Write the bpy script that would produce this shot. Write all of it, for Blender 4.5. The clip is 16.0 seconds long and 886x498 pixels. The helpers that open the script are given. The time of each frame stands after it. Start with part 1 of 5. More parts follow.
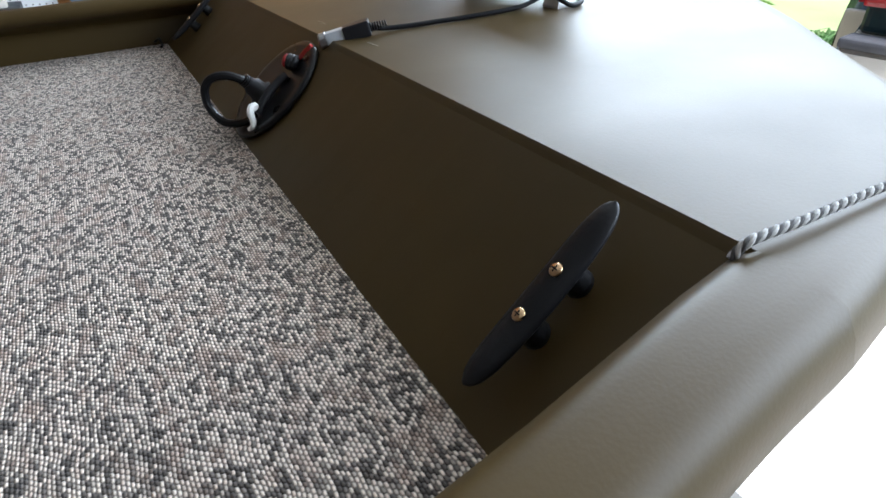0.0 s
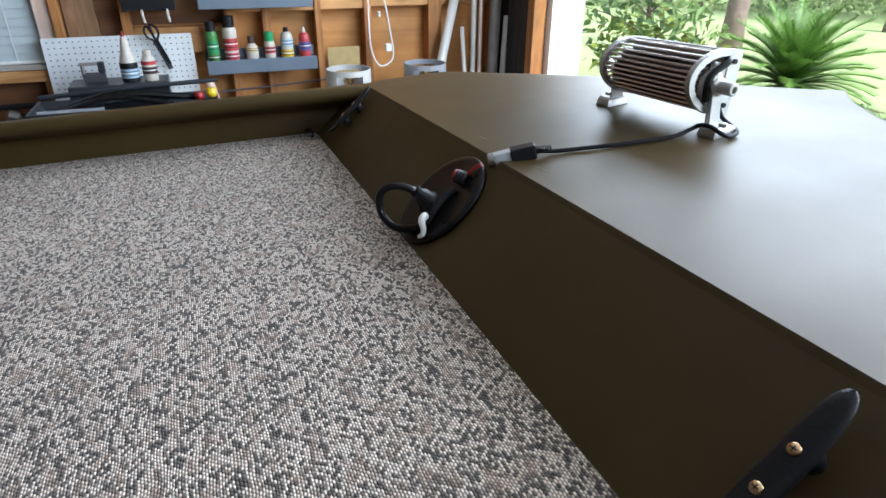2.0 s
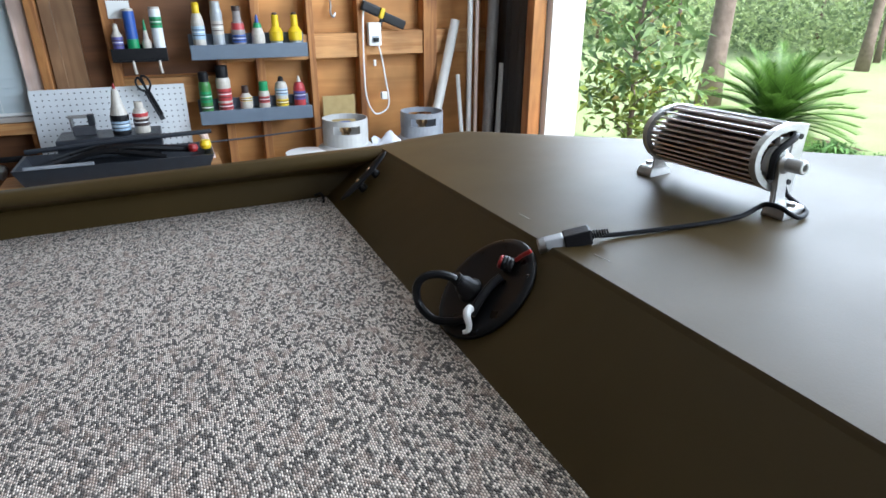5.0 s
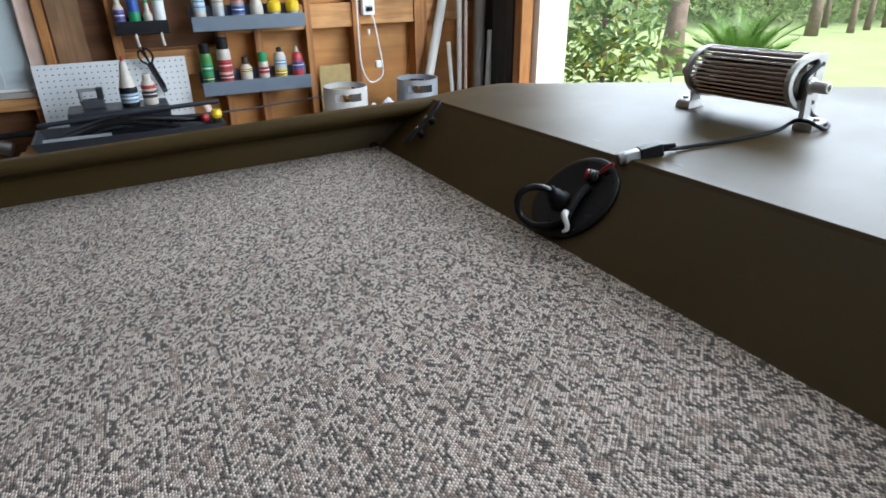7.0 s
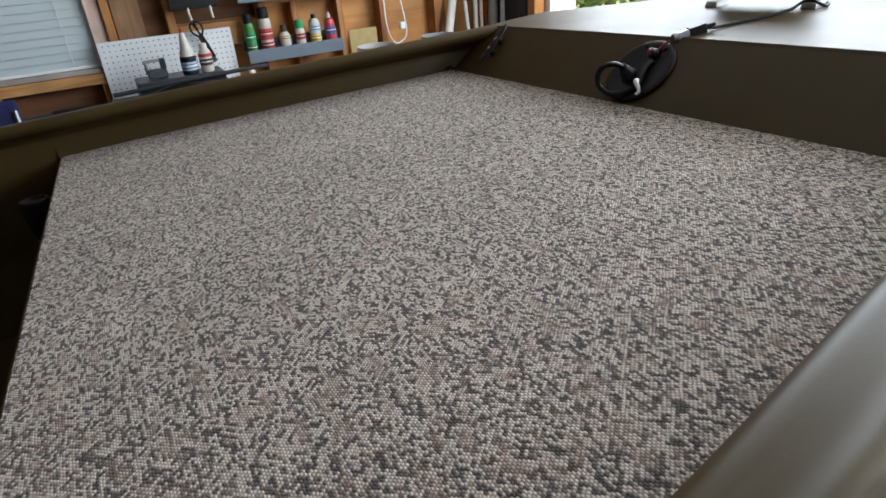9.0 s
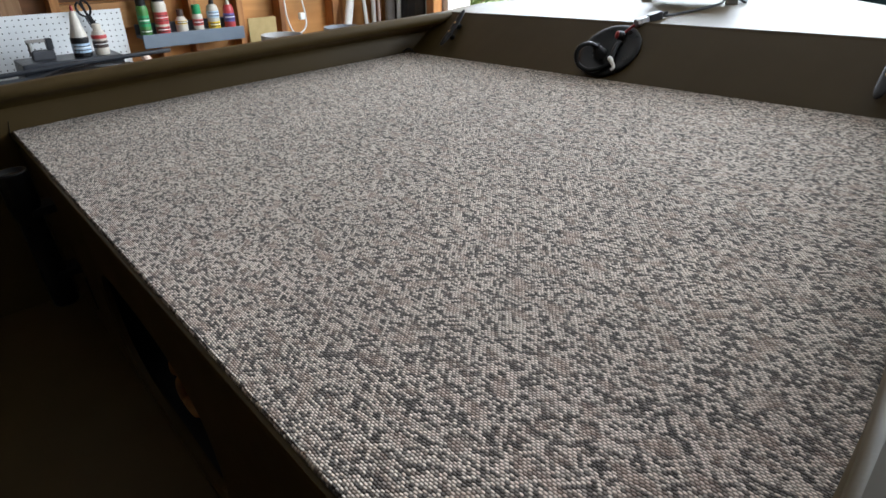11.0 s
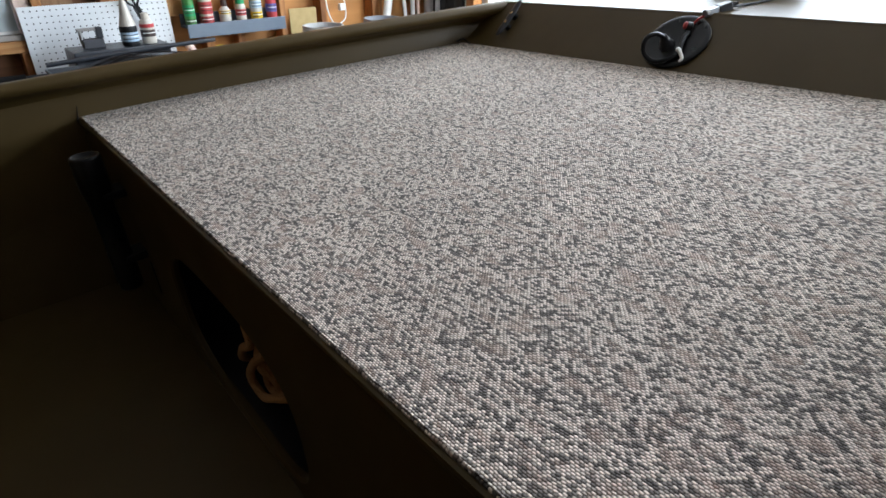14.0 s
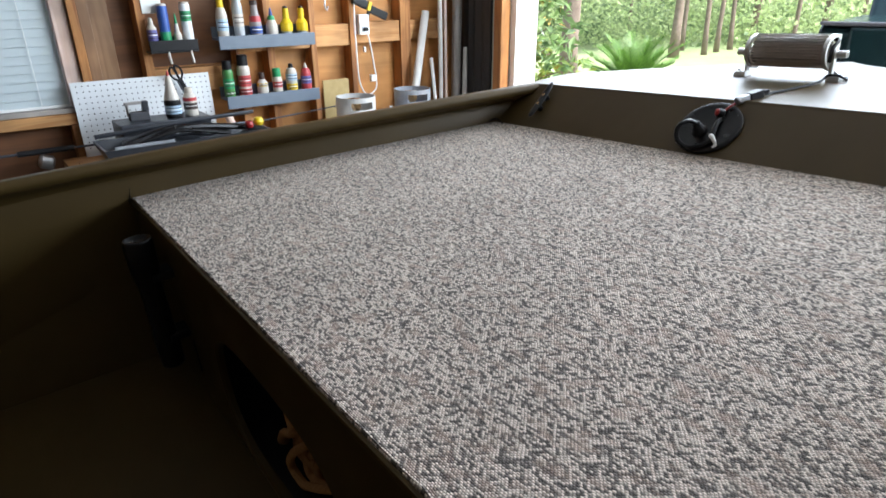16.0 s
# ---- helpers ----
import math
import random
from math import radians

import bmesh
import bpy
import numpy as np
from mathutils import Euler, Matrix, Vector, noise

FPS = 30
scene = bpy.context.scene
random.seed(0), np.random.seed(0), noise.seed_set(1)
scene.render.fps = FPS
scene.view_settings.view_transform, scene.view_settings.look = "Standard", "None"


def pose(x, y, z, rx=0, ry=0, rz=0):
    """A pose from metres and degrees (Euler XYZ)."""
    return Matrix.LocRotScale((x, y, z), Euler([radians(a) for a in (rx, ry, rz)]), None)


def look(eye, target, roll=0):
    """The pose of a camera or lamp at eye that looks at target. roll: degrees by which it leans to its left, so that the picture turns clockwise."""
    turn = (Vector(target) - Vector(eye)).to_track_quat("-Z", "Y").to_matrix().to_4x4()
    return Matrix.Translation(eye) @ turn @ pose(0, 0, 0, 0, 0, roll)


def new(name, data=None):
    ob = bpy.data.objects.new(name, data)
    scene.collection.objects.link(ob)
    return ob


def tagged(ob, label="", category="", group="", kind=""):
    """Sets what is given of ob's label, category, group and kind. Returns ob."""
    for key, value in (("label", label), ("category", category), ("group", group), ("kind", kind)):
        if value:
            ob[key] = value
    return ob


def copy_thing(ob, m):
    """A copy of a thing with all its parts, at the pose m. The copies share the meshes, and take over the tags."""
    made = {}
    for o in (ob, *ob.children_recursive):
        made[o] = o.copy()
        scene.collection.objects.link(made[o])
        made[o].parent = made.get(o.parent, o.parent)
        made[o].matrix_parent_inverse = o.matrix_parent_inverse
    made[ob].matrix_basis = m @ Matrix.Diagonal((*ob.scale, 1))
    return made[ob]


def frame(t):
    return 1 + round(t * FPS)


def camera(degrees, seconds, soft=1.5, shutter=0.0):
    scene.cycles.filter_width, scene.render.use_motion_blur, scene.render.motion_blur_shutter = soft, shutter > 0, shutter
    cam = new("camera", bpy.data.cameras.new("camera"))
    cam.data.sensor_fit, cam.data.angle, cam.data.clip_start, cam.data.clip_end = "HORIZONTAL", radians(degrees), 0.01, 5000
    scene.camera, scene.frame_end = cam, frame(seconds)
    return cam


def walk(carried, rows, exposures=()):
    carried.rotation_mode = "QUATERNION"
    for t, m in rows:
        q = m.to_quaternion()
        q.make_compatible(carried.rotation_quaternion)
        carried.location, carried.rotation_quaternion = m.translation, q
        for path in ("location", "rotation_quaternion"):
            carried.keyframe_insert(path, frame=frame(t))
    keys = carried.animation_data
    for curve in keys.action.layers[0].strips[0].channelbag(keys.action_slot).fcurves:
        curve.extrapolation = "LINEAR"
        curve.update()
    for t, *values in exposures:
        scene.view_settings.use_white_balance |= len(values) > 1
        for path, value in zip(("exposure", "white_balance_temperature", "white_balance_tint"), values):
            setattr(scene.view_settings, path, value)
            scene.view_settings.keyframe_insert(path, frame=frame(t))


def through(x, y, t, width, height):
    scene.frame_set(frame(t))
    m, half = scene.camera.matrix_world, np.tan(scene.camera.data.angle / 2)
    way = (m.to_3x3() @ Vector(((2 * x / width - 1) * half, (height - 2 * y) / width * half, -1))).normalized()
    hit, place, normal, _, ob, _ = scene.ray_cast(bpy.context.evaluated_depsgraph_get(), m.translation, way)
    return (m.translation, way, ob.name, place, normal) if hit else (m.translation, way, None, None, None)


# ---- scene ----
# The boat's own frame: x to starboard, y to the bow, z up from the carpeted deck.
# It stands on its trailer with the bow and the starboard side a little raised.
TILT = Matrix.Rotation(radians(4.2), 4, Vector((0.888, -0.460, 0.0)))

cam = camera(72.6, 16.0, soft=1.6, shutter=0.15)
PATH = [
    (0, (0.726, -0.123, 0.284), (-0.75, 0.702, -0.785), 0.1),
    (0.5, (0.73, -0.156, 0.292), (-0.758, 0.672, -0.756), -0.1),
    (1, (0.733, -0.172, 0.316), (-0.793, 0.643, -0.688), 0.5),
    (1.5, (0.711, -0.206, 0.341), (-0.897, 0.536, -0.59), 1.1),
    (2, (0.688, -0.224, 0.36), (-0.97, 0.437, -0.541), 0.4),
    (2.5, (0.659, -0.239, 0.374), (-1.046, 0.354, -0.487), -0.6),
    (3, (0.642, -0.251, 0.394), (-1.09, 0.345, -0.409), 0.0),
    (5.5, (0.562, -0.256, 0.388), (-1.071, 0.581, -0.407), 0.2),
    (6, (0.607, -0.31, 0.405), (-0.881, 0.744, -0.416), -0.4),
    (6.5, (0.623, -0.408, 0.4), (-0.908, 0.583, -0.42), -0.5),
    (7, (0.641, -0.499, 0.37), (-0.967, 0.322, -0.492), -0.6),
    (7.5, (0.673, -0.585, 0.342), (-0.951, 0.114, -0.595), 0.5),
    (8, (0.691, -0.642, 0.326), (-0.947, -0.013, -0.634), -2.4),
    (8.5, (0.762, -0.707, 0.32), (-0.837, 0.024, -0.635), -2.1),
    (9, (0.856, -0.858, 0.313), (-0.723, -0.043, -0.605), -4.5),
    (9.5, (0.861, -0.983, 0.319), (-0.713, -0.202, -0.635), -3.9),
    (10, (0.832, -1.081, 0.294), (-0.579, -0.052, -0.682), -1.5),
    (12.5, (0.751, -1.208, 0.284), (-0.52, 0.037, -0.63), -0.1),
    (13, (0.752, -1.206, 0.282), (-0.511, 0.032, -0.652), -0.7),
    (13.5, (0.734, -1.225, 0.281), (-0.571, -0.036, -0.658), -0.1),
    (14, (0.713, -1.244, 0.278), (-0.633, -0.103, -0.664), -0.1),
    (14.5, (0.702, -1.247, 0.279), (-0.663, -0.129, -0.661), -0.3),
    (15, (0.689, -1.254, 0.277), (-0.711, -0.168, -0.652), -0.9),
    (15.5, (0.685, -1.253, 0.286), (-0.716, -0.155, -0.625), -0.5),
    (16, (0.681, -1.266, 0.339), (-0.765, -0.127, -0.442), -0.5),
]
walk(cam, [(t, look(eye, target, roll)) for t, eye, target, roll in PATH],
     [(0, 1.46, 5820, 8), (1.5, 1.40, 5800, 8), (3, 1.40, 5800, 8), (5.5, 1.35, 5750, 8), (7, 1.21, 5980, 8), (9, 1.16, 6280, 9), (10, 1.28, 6280, 9), (12.5, 1.60, 6180, 9), (16, 1.74, 6060, 9)])

# ---- light ----
# bright hazy daylight; the sun stands high beyond the roof
world = bpy.data.worlds.new("sky")
scene.world = world
world.use_nodes = True
sky = world.node_tree.nodes.new("ShaderNodeTexSky")
sky.sky_type = "NISHITA"
sky.sun_disc = False
sky.sun_elevation, sky.sun_rotation = radians(62), radians(74)
sky.dust_density = 4.0
haze = world.node_tree.nodes.new("ShaderNodeHueSaturation")
haze.inputs["Saturation"].default_value = 0.70
background = world.node_tree.nodes["Background"]
background.inputs["Strength"].default_value = 0.15
world.node_tree.links.new(sky.outputs[0], haze.inputs["Color"])
world.node_tree.links.new(haze.outputs[0], background.inputs["Color"])
sun = new("sun", bpy.data.lights.new("sun", "SUN"))
sun.data.energy, sun.data.angle, sun.data.color = 3.8, radians(3.0), (1.0, 0.97, 0.92)
sun.matrix_world = look((0, 0, 30), (-6.8, -2.0, 17))
# the open sky's light through the upper part of the garage door
door_light = new("door_light", bpy.data.lights.new("door_light", "AREA"))
door_light.data.shape, door_light.data.size, door_light.data.size_y = "RECTANGLE", 4.9, 0.80
door_light.data.energy, door_light.data.color = 71, (0.86, 0.93, 1.0)
door_light.matrix_world = look((0.5, 1.50, 0.88), (0.5, 0.0, 0.62))


# ---- materials ----
def material(name, colour, rough=0.6, metal=0.0, second=None, scale=20.0, amount=0.5, bump=0.0, bump_scale=150.0, coords="Object", detail=4.0, spec=0.5):
    """A surface with two tones mixed by noise, a finer grain and a fine relief."""
    m = bpy.data.materials.new(name)
    m.use_nodes = True
    n, l = m.node_tree.nodes, m.node_tree.links
    b = n["Principled BSDF"]
    b.inputs["Roughness"].default_value, b.inputs["Metallic"].default_value = rough, metal
    b.inputs["Specular IOR Level"].default_value = spec
    co = n.new("ShaderNodeTexCoord")
    second = second or tuple(c * 0.75 for c in colour)
    tex = n.new("ShaderNodeTexNoise")
    tex.inputs["Scale"].default_value, tex.inputs["Detail"].default_value = scale, detail
    l.new(co.outputs[coords], tex.inputs["Vector"])
    ramp = n.new("ShaderNodeMapRange")
    ramp.inputs[1].default_value, ramp.inputs[2].default_value = 0.5 - amount * 0.35, 0.5 + amount * 0.35
    l.new(tex.outputs["Fac"], ramp.inputs[0])
    mix = n.new("ShaderNodeMix")
    mix.data_type = "RGBA"
    mix.inputs[6].default_value, mix.inputs[7].default_value = (*colour, 1), (*second, 1)
    l.new(ramp.outputs[0], mix.inputs[0])
    l.new(mix.outputs[2], b.inputs["Base Color"])
    rr = n.new("ShaderNodeMapRange")
    rr.inputs[3].default_value, rr.inputs[4].default_value = max(rough - 0.08, 0.03), min(rough + 0.08, 1)
    l.new(tex.outputs["Fac"], rr.inputs[0])
    l.new(rr.outputs[0], b.inputs["Roughness"])
    if bump:
        fine = n.new("ShaderNodeTexNoise")
        fine.inputs["Scale"].default_value, fine.inputs["Detail"].default_value = bump_scale, 3
        l.new(co.outputs[coords], fine.inputs["Vector"])
        bp = n.new("ShaderNodeBump")
        bp.inputs["Strength"].default_value, bp.inputs["Distance"].default_value = bump, 0.01
        l.new(fine.outputs["Fac"], bp.inputs["Height"])
        l.new(bp.outputs["Normal"], b.inputs["Normal"])
    return m


def ramp_of(n, stops):
    r = n.new("ShaderNodeValToRGB")
    r.color_ramp.interpolation = "LINEAR"
    while len(r.color_ramp.elements) < len(stops):
        r.color_ramp.elements.new(0.5)
    for e, (p, c) in zip(r.color_ramp.elements, stops):
        e.position, e.color = p, (*c, 1)
    return r


def wood(name, light, dark, axis=2, rough=0.65, scale=1.0, coords="Object"):
    """Grain stretched along one axis, with knots and a finer fibre."""
    m = bpy.data.materials.new(name)
    m.use_nodes = True
    n, l = m.node_tree.nodes, m.node_tree.links
    b = n["Principled BSDF"]
    b.inputs["Roughness"].default_value = rough
    co, mp = n.new("ShaderNodeTexCoord"), n.new("ShaderNodeMapping")
    s = [22 * scale] * 3
    s[axis] = 1.6 * scale
    mp.inputs["Scale"].default_value = s
    l.new(co.outputs[coords], mp.inputs["Vector"])
    info = n.new("ShaderNodeObjectInfo")
    add = n.new("ShaderNodeVectorMath")
    l.new(mp.outputs[0], add.inputs[0])
    mul = n.new("ShaderNodeMath")
    mul.operation = "MULTIPLY"
    mul.inputs[1].default_value = 40
    l.new(info.outputs["Random"], mul.inputs[0])
    l.new(mul.outputs[0], add.inputs[1])
    big = n.new("ShaderNodeTexNoise")
    big.inputs["Scale"].default_value, big.inputs["Detail"].default_value, big.inputs["Distortion"].default_value = 0.9, 5, 1.6
    l.new(add.outputs[0], big.inputs["Vector"])
    r = ramp_of(n, [(0.30, dark), (0.48, tuple((a + c) / 2 for a, c in zip(light, dark))), (0.56, light), (0.75, tuple(0.82 * c for c in light))])
    l.new(big.outputs["Fac"], r.inputs[0])
    blot = n.new("ShaderNodeTexNoise")
    blot.inputs["Scale"].default_value = 5.0
    l.new(co.outputs[coords], blot.inputs["Vector"])
    mr = n.new("ShaderNodeMapRange")
    mr.inputs[1].default_value, mr.inputs[2].default_value, mr.inputs[3].default_value, mr.inputs[4].default_value = 0.3, 0.7, 0.68, 1.15
    l.new(blot.outputs["Fac"], mr.inputs[0])
    tone = n.new("ShaderNodeVectorMath")
    tone.operation = "SCALE"
    l.new(r.outputs[0], tone.inputs[0])
    l.new(mr.outputs[0], tone.inputs["Scale"])
    l.new(tone.outputs[0], b.inputs["Base Color"])
    bp = n.new("ShaderNodeBump")
    bp.inputs["Strength"].default_value, bp.inputs["Distance"].default_value = 0.25, 0.004
    l.new(big.outputs["Fac"], bp.inputs["Height"])
    l.new(bp.outputs["Normal"], b.inputs["Normal"])
    return m


def leafy(name, a, b_, rough=0.5, through=0.35, patch=0.0):
    """Leaves of varying green that let some light through."""
    m = bpy.data.materials.new(name)
    m.use_nodes = True
    n, l = m.node_tree.nodes, m.node_tree.links
    b = n["Principled BSDF"]
    b.inputs["Roughness"].default_value = rough
    geo = n.new("ShaderNodeNewGeometry")
    r = ramp_of(n, [(0.0, a), (0.6, b_), (1.0, tuple(min(1, 1.5 * c) for c in b_))])
    tone = geo.outputs["Random Per Island"]
    if patch:
        # whole shrubs and boughs differ in tone as well as single leaves
        co, tex, wide, mix_ = n.new("ShaderNodeTexCoord"), n.new("ShaderNodeTexNoise"), n.new("ShaderNodeMapRange"), n.new("ShaderNodeMix")
        tex.inputs["Scale"].default_value, tex.inputs["Detail"].default_value = patch, 3.0
        l.new(co.outputs["Object"], tex.inputs["Vector"])
        wide.inputs[1].default_value, wide.inputs[2].default_value = 0.36, 0.64
        l.new(tex.outputs["Fac"], wide.inputs[0])
        mix_.inputs[0].default_value = 0.72
        l.new(tone, mix_.inputs[2])
        l.new(wide.outputs[0], mix_.inputs[3])
        tone = mix_.outputs[0]
    l.new(tone, r.inputs[0])
    l.new(r.outputs[0], b.inputs["Base Color"])
    t = n.new("ShaderNodeBsdfTranslucent")
    l.new(r.outputs[0], t.inputs["Color"])
    mix = n.new("ShaderNodeMixShader")
    mix.inputs[0].default_value = through
    l.new(b.outputs[0], mix.inputs[1])
    l.new(t.outputs[0], mix.inputs[2])
    l.new(mix.outputs[0], n["Material Output"].inputs["Surface"])
    return m


def carpet_material():
    """Flat woven carpet: rows of small stitches, each dyed in one of several tones that gather into flecks."""
    m = bpy.data.materials.new("woven carpet")
    m.use_nodes = True
    n, l = m.node_tree.nodes, m.node_tree.links
    b = n["Principled BSDF"]
    b.inputs["Roughness"].default_value = 0.95
    b.inputs["Specular IOR Level"].default_value = 0.15
    b.inputs["Sheen Weight"].default_value, b.inputs["Sheen Roughness"].default_value = 0.10, 0.5
    co = n.new("ShaderNodeTexCoord")
    pitch = (0.0043, 0.0024)
    sep = n.new("ShaderNodeSeparateXYZ")
    # the rows of the weave wander a little
    wander, centred, sized, bent = n.new("ShaderNodeTexNoise"), n.new("ShaderNodeVectorMath"), n.new("ShaderNodeVectorMath"), n.new("ShaderNodeVectorMath")
    wander.inputs["Scale"].default_value, wander.inputs["Detail"].default_value = 28.0, 3.0
    l.new(co.outputs["Object"], wander.inputs["Vector"])
    centred.operation, sized.operation = "SUBTRACT", "SCALE"
    centred.inputs[1].default_value, sized.inputs["Scale"].default_value = (0.5, 0.5, 0.5), 0.006
    l.new(wander.outputs["Color"], centred.inputs[0])
    l.new(centred.outputs[0], sized.inputs[0])
    l.new(co.outputs["Object"], bent.inputs[0])
    l.new(sized.outputs[0], bent.inputs[1])
    l.new(bent.outputs[0], sep.inputs[0])

    def maths(op, a, c=None):
        k = n.new("ShaderNodeMath")
        k.operation = op
        for i, v in enumerate((a, c)):
            if v is None:
                continue
            if isinstance(v, (int, float)):
                k.inputs[i].default_value = v
            else:
                l.new(v, k.inputs[i])
        return k.outputs[0]
    v = maths("DIVIDE", sep.outputs[1], pitch[1])
    row = maths("FLOOR", v)
    shift = maths("MULTIPLY", maths("MODULO", row, 2.0), 0.5)
    u = maths("ADD", maths("DIVIDE", sep.outputs[0], pitch[0]), shift)
    cell = n.new("ShaderNodeCombineXYZ")
    l.new(maths("FLOOR", u), cell.inputs[0])
    l.new(row, cell.inputs[1])
    flecks = n.new("ShaderNodeTexNoise")
    flecks.inputs["Scale"].default_value, flecks.inputs["Detail"].default_value, flecks.inputs["Roughness"].default_value = 0.36, 3.0, 0.78
    stretch = n.new("ShaderNodeMapping")
    stretch.inputs["Scale"].default_value = (1.0, 0.66, 1.0)
    l.new(cell.outputs[0], stretch.inputs["Vector"])
    l.new(stretch.outputs[0], flecks.inputs["Vector"])
    white = n.new("ShaderNodeTexWhiteNoise")
    white.noise_dimensions = "2D"
    l.new(cell.outputs[0], white.inputs["Vector"])
    pick = maths("ADD", flecks.outputs["Fac"], maths("MULTIPLY", maths("SUBTRACT", white.outputs["Value"], 0.5), 0.36))
    tones = ramp_of(n, CARPET_TONES)
    l.new(pick, tones.inputs[0])
    # broad soiling
    soil = n.new("ShaderNodeTexNoise")
    soil.inputs["Scale"].default_value, soil.inputs["Detail"].default_value = 4.0, 4
    l.new(co.outputs["Object"], soil.inputs["Vector"])
    mr = n.new("ShaderNodeMapRange")
    mr.inputs[1].default_value, mr.inputs[2].default_value, mr.inputs[3].default_value, mr.inputs[4].default_value = 0.3, 0.7, 0.88, 1.06
    l.new(soil.outputs["Fac"], mr.inputs[0])
    tone = n.new("ShaderNodeVectorMath")
    tone.operation = "SCALE"
    tan = n.new("ShaderNodeMix")
    tan.data_type = "RGBA"
    tan.inputs[7].default_value = (0.40, 0.29, 0.23, 1)
    brown = n.new("ShaderNodeTexNoise")
    brown.inputs["Scale"].default_value, brown.inputs["Detail"].default_value = 0.16, 2.0
    shift2 = n.new("ShaderNodeVectorMath")
    shift2.inputs[1].default_value = (371.0, 113.0, 7.0)
    l.new(cell.outputs[0], shift2.inputs[0])
    l.new(shift2.outputs[0], brown.inputs["Vector"])
    share = n.new("ShaderNodeMapRange")
    share.inputs[1].default_value, share.inputs[2].default_value, share.inputs[4].default_value = 0.52, 0.68, 0.65
    l.new(brown.outputs["Fac"], share.inputs[0])
    l.new(share.outputs[0], tan.inputs[0])
    l.new(tones.outputs[0], tan.inputs[6])
    l.new(tan.outputs[2], tone.inputs[0])
    # dark joints between the stitches
    fu, fv = maths("SUBTRACT", maths("FRACT", u), 0.5), maths("SUBTRACT", maths("FRACT", v), 0.5)
    dist = maths("ADD", maths("POWER", maths("ABSOLUTE", maths("MULTIPLY", fu, 2)), 2.3), maths("POWER", maths("ABSOLUTE", maths("MULTIPLY", fv, 2)), 2.3))
    height = maths("SUBTRACT", 1.0, maths("MINIMUM", dist, 1.0))
    gap = maths("ADD", 0.35, maths("MULTIPLY", height, 0.88))
    l.new(maths("MULTIPLY", mr.outputs[0], gap), tone.inputs["Scale"])
    l.new(tone.outputs[0], b.inputs["Base Color"])
    bp = n.new("ShaderNodeBump")
    bp.inputs["Strength"].default_value, bp.inputs["Distance"].default_value = 0.8, 0.0014
    l.new(height, bp.inputs["Height"])
    l.new(bp.outputs["Normal"], b.inputs["Normal"])
    return m


def glassy(name, colour=(1, 1, 1), rough=0.02):
    m = bpy.data.materials.new(name)
    m.use_nodes = True
    b = m.node_tree.nodes["Principled BSDF"]
    b.inputs["Base Color"].default_value = (*colour, 1)
    b.inputs["Roughness"].default_value = rough
    b.inputs["Transmission Weight"].default_value = 1.0
    b.inputs["IOR"].default_value = 1.45
    return m


CARPET_TONES = [(0.34, (0.075, 0.063, 0.054)), (0.440, (0.155, 0.133, 0.117)), (0.505, (0.46, 0.395, 0.332)), (0.575, (0.72, 0.620, 0.527)), (0.72, (0.59, 0.480, 0.398))]
CARPET = carpet_material()
OLIVE = material("olive drab paint", (0.054, 0.0352, 0.0112), 0.45, 0.0, (0.046, 0.0298, 0.0092), 7, 0.6, 0.02, 420, spec=0.21)
PLY = wood("plywood", (0.53, 0.25, 0.070), (0.41, 0.175, 0.043), 1, 0.65, 0.33)
STUD = wood("stud wood", (0.42, 0.185, 0.052), (0.22, 0.078, 0.019), 2, 0.65, 1.0)
PINE = wood("pine blocking", (0.54, 0.28, 0.10), (0.36, 0.155, 0.043), 1, 0.65, 1.0)
DARKWOOD = wood("dark wall boards", (0.05, 0.032, 0.02), (0.025, 0.016, 0.011), 2, 0.7)
BROWNBOARD = wood("brown board", (0.27, 0.150, 0.072), (0.19, 0.098, 0.045), 2, 0.6)
DARKPLY = wood("dark red-brown plywood", (0.17, 0.070, 0.024), (0.095, 0.037, 0.013), 1, 0.7, 0.4)
CASING = wood("washed casing", (0.62, 0.48, 0.41), (0.50, 0.35, 0.28), 2, 0.6)
SILL = wood("pale sill board", (0.40, 0.36, 0.32), (0.30, 0.26, 0.23), 1, 0.6)
CEILPAINT = material("white ceiling paint", (0.50, 0.49, 0.475), 0.85, 0, (0.44, 0.43, 0.415), 3)
BACKWALL = wood("bare dark boards", (0.16, 0.095, 0.05), (0.10, 0.055, 0.028), 2, 0.75, 0.5)
CONCRETE = material("floor concrete", (0.26, 0.245, 0.225), 0.75, 0, (0.19, 0.18, 0.165), 4, 0.8, 0.2, 60)
DRIVE = material("driveway concrete", (0.55, 0.53, 0.49), 0.85, 0, (0.46, 0.44, 0.41), 5, 0.8, 0.3, 80)
GRASS = material("lawn grass", (0.185, 0.25, 0.085), 0.95, 0, (0.26, 0.31, 0.15), 1.1, 0.9, 0.8, 90, detail=8)
MULCH = material("mulch", (0.10, 0.055, 0.032), 0.95, 0, (0.055, 0.032, 0.02), 25, 0.9, 0.9, 70)
BARK = material("pine bark", (0.25, 0.19, 0.155), 0.9, 0, (0.13, 0.095, 0.075), 9, 0.9, 0.9, 25, detail=8)
NEEDLES = leafy("pine needles", (0.03, 0.06, 0.02), (0.06, 0.11, 0.03), 0.6, 0.2)
# greens lightened well beyond real leaves, so the colour carries the distant haze
FOLIAGE = leafy("haze-paled woodland leaves", (0.10, 0.16, 0.08), (0.42, 0.50, 0.25), 0.6, 0.55, 0.55)
GLOSSLEAF = leafy("magnolia leaves", (0.06, 0.12, 0.06), (0.19, 0.29, 0.10), 0.32, 0.45, 3.5)
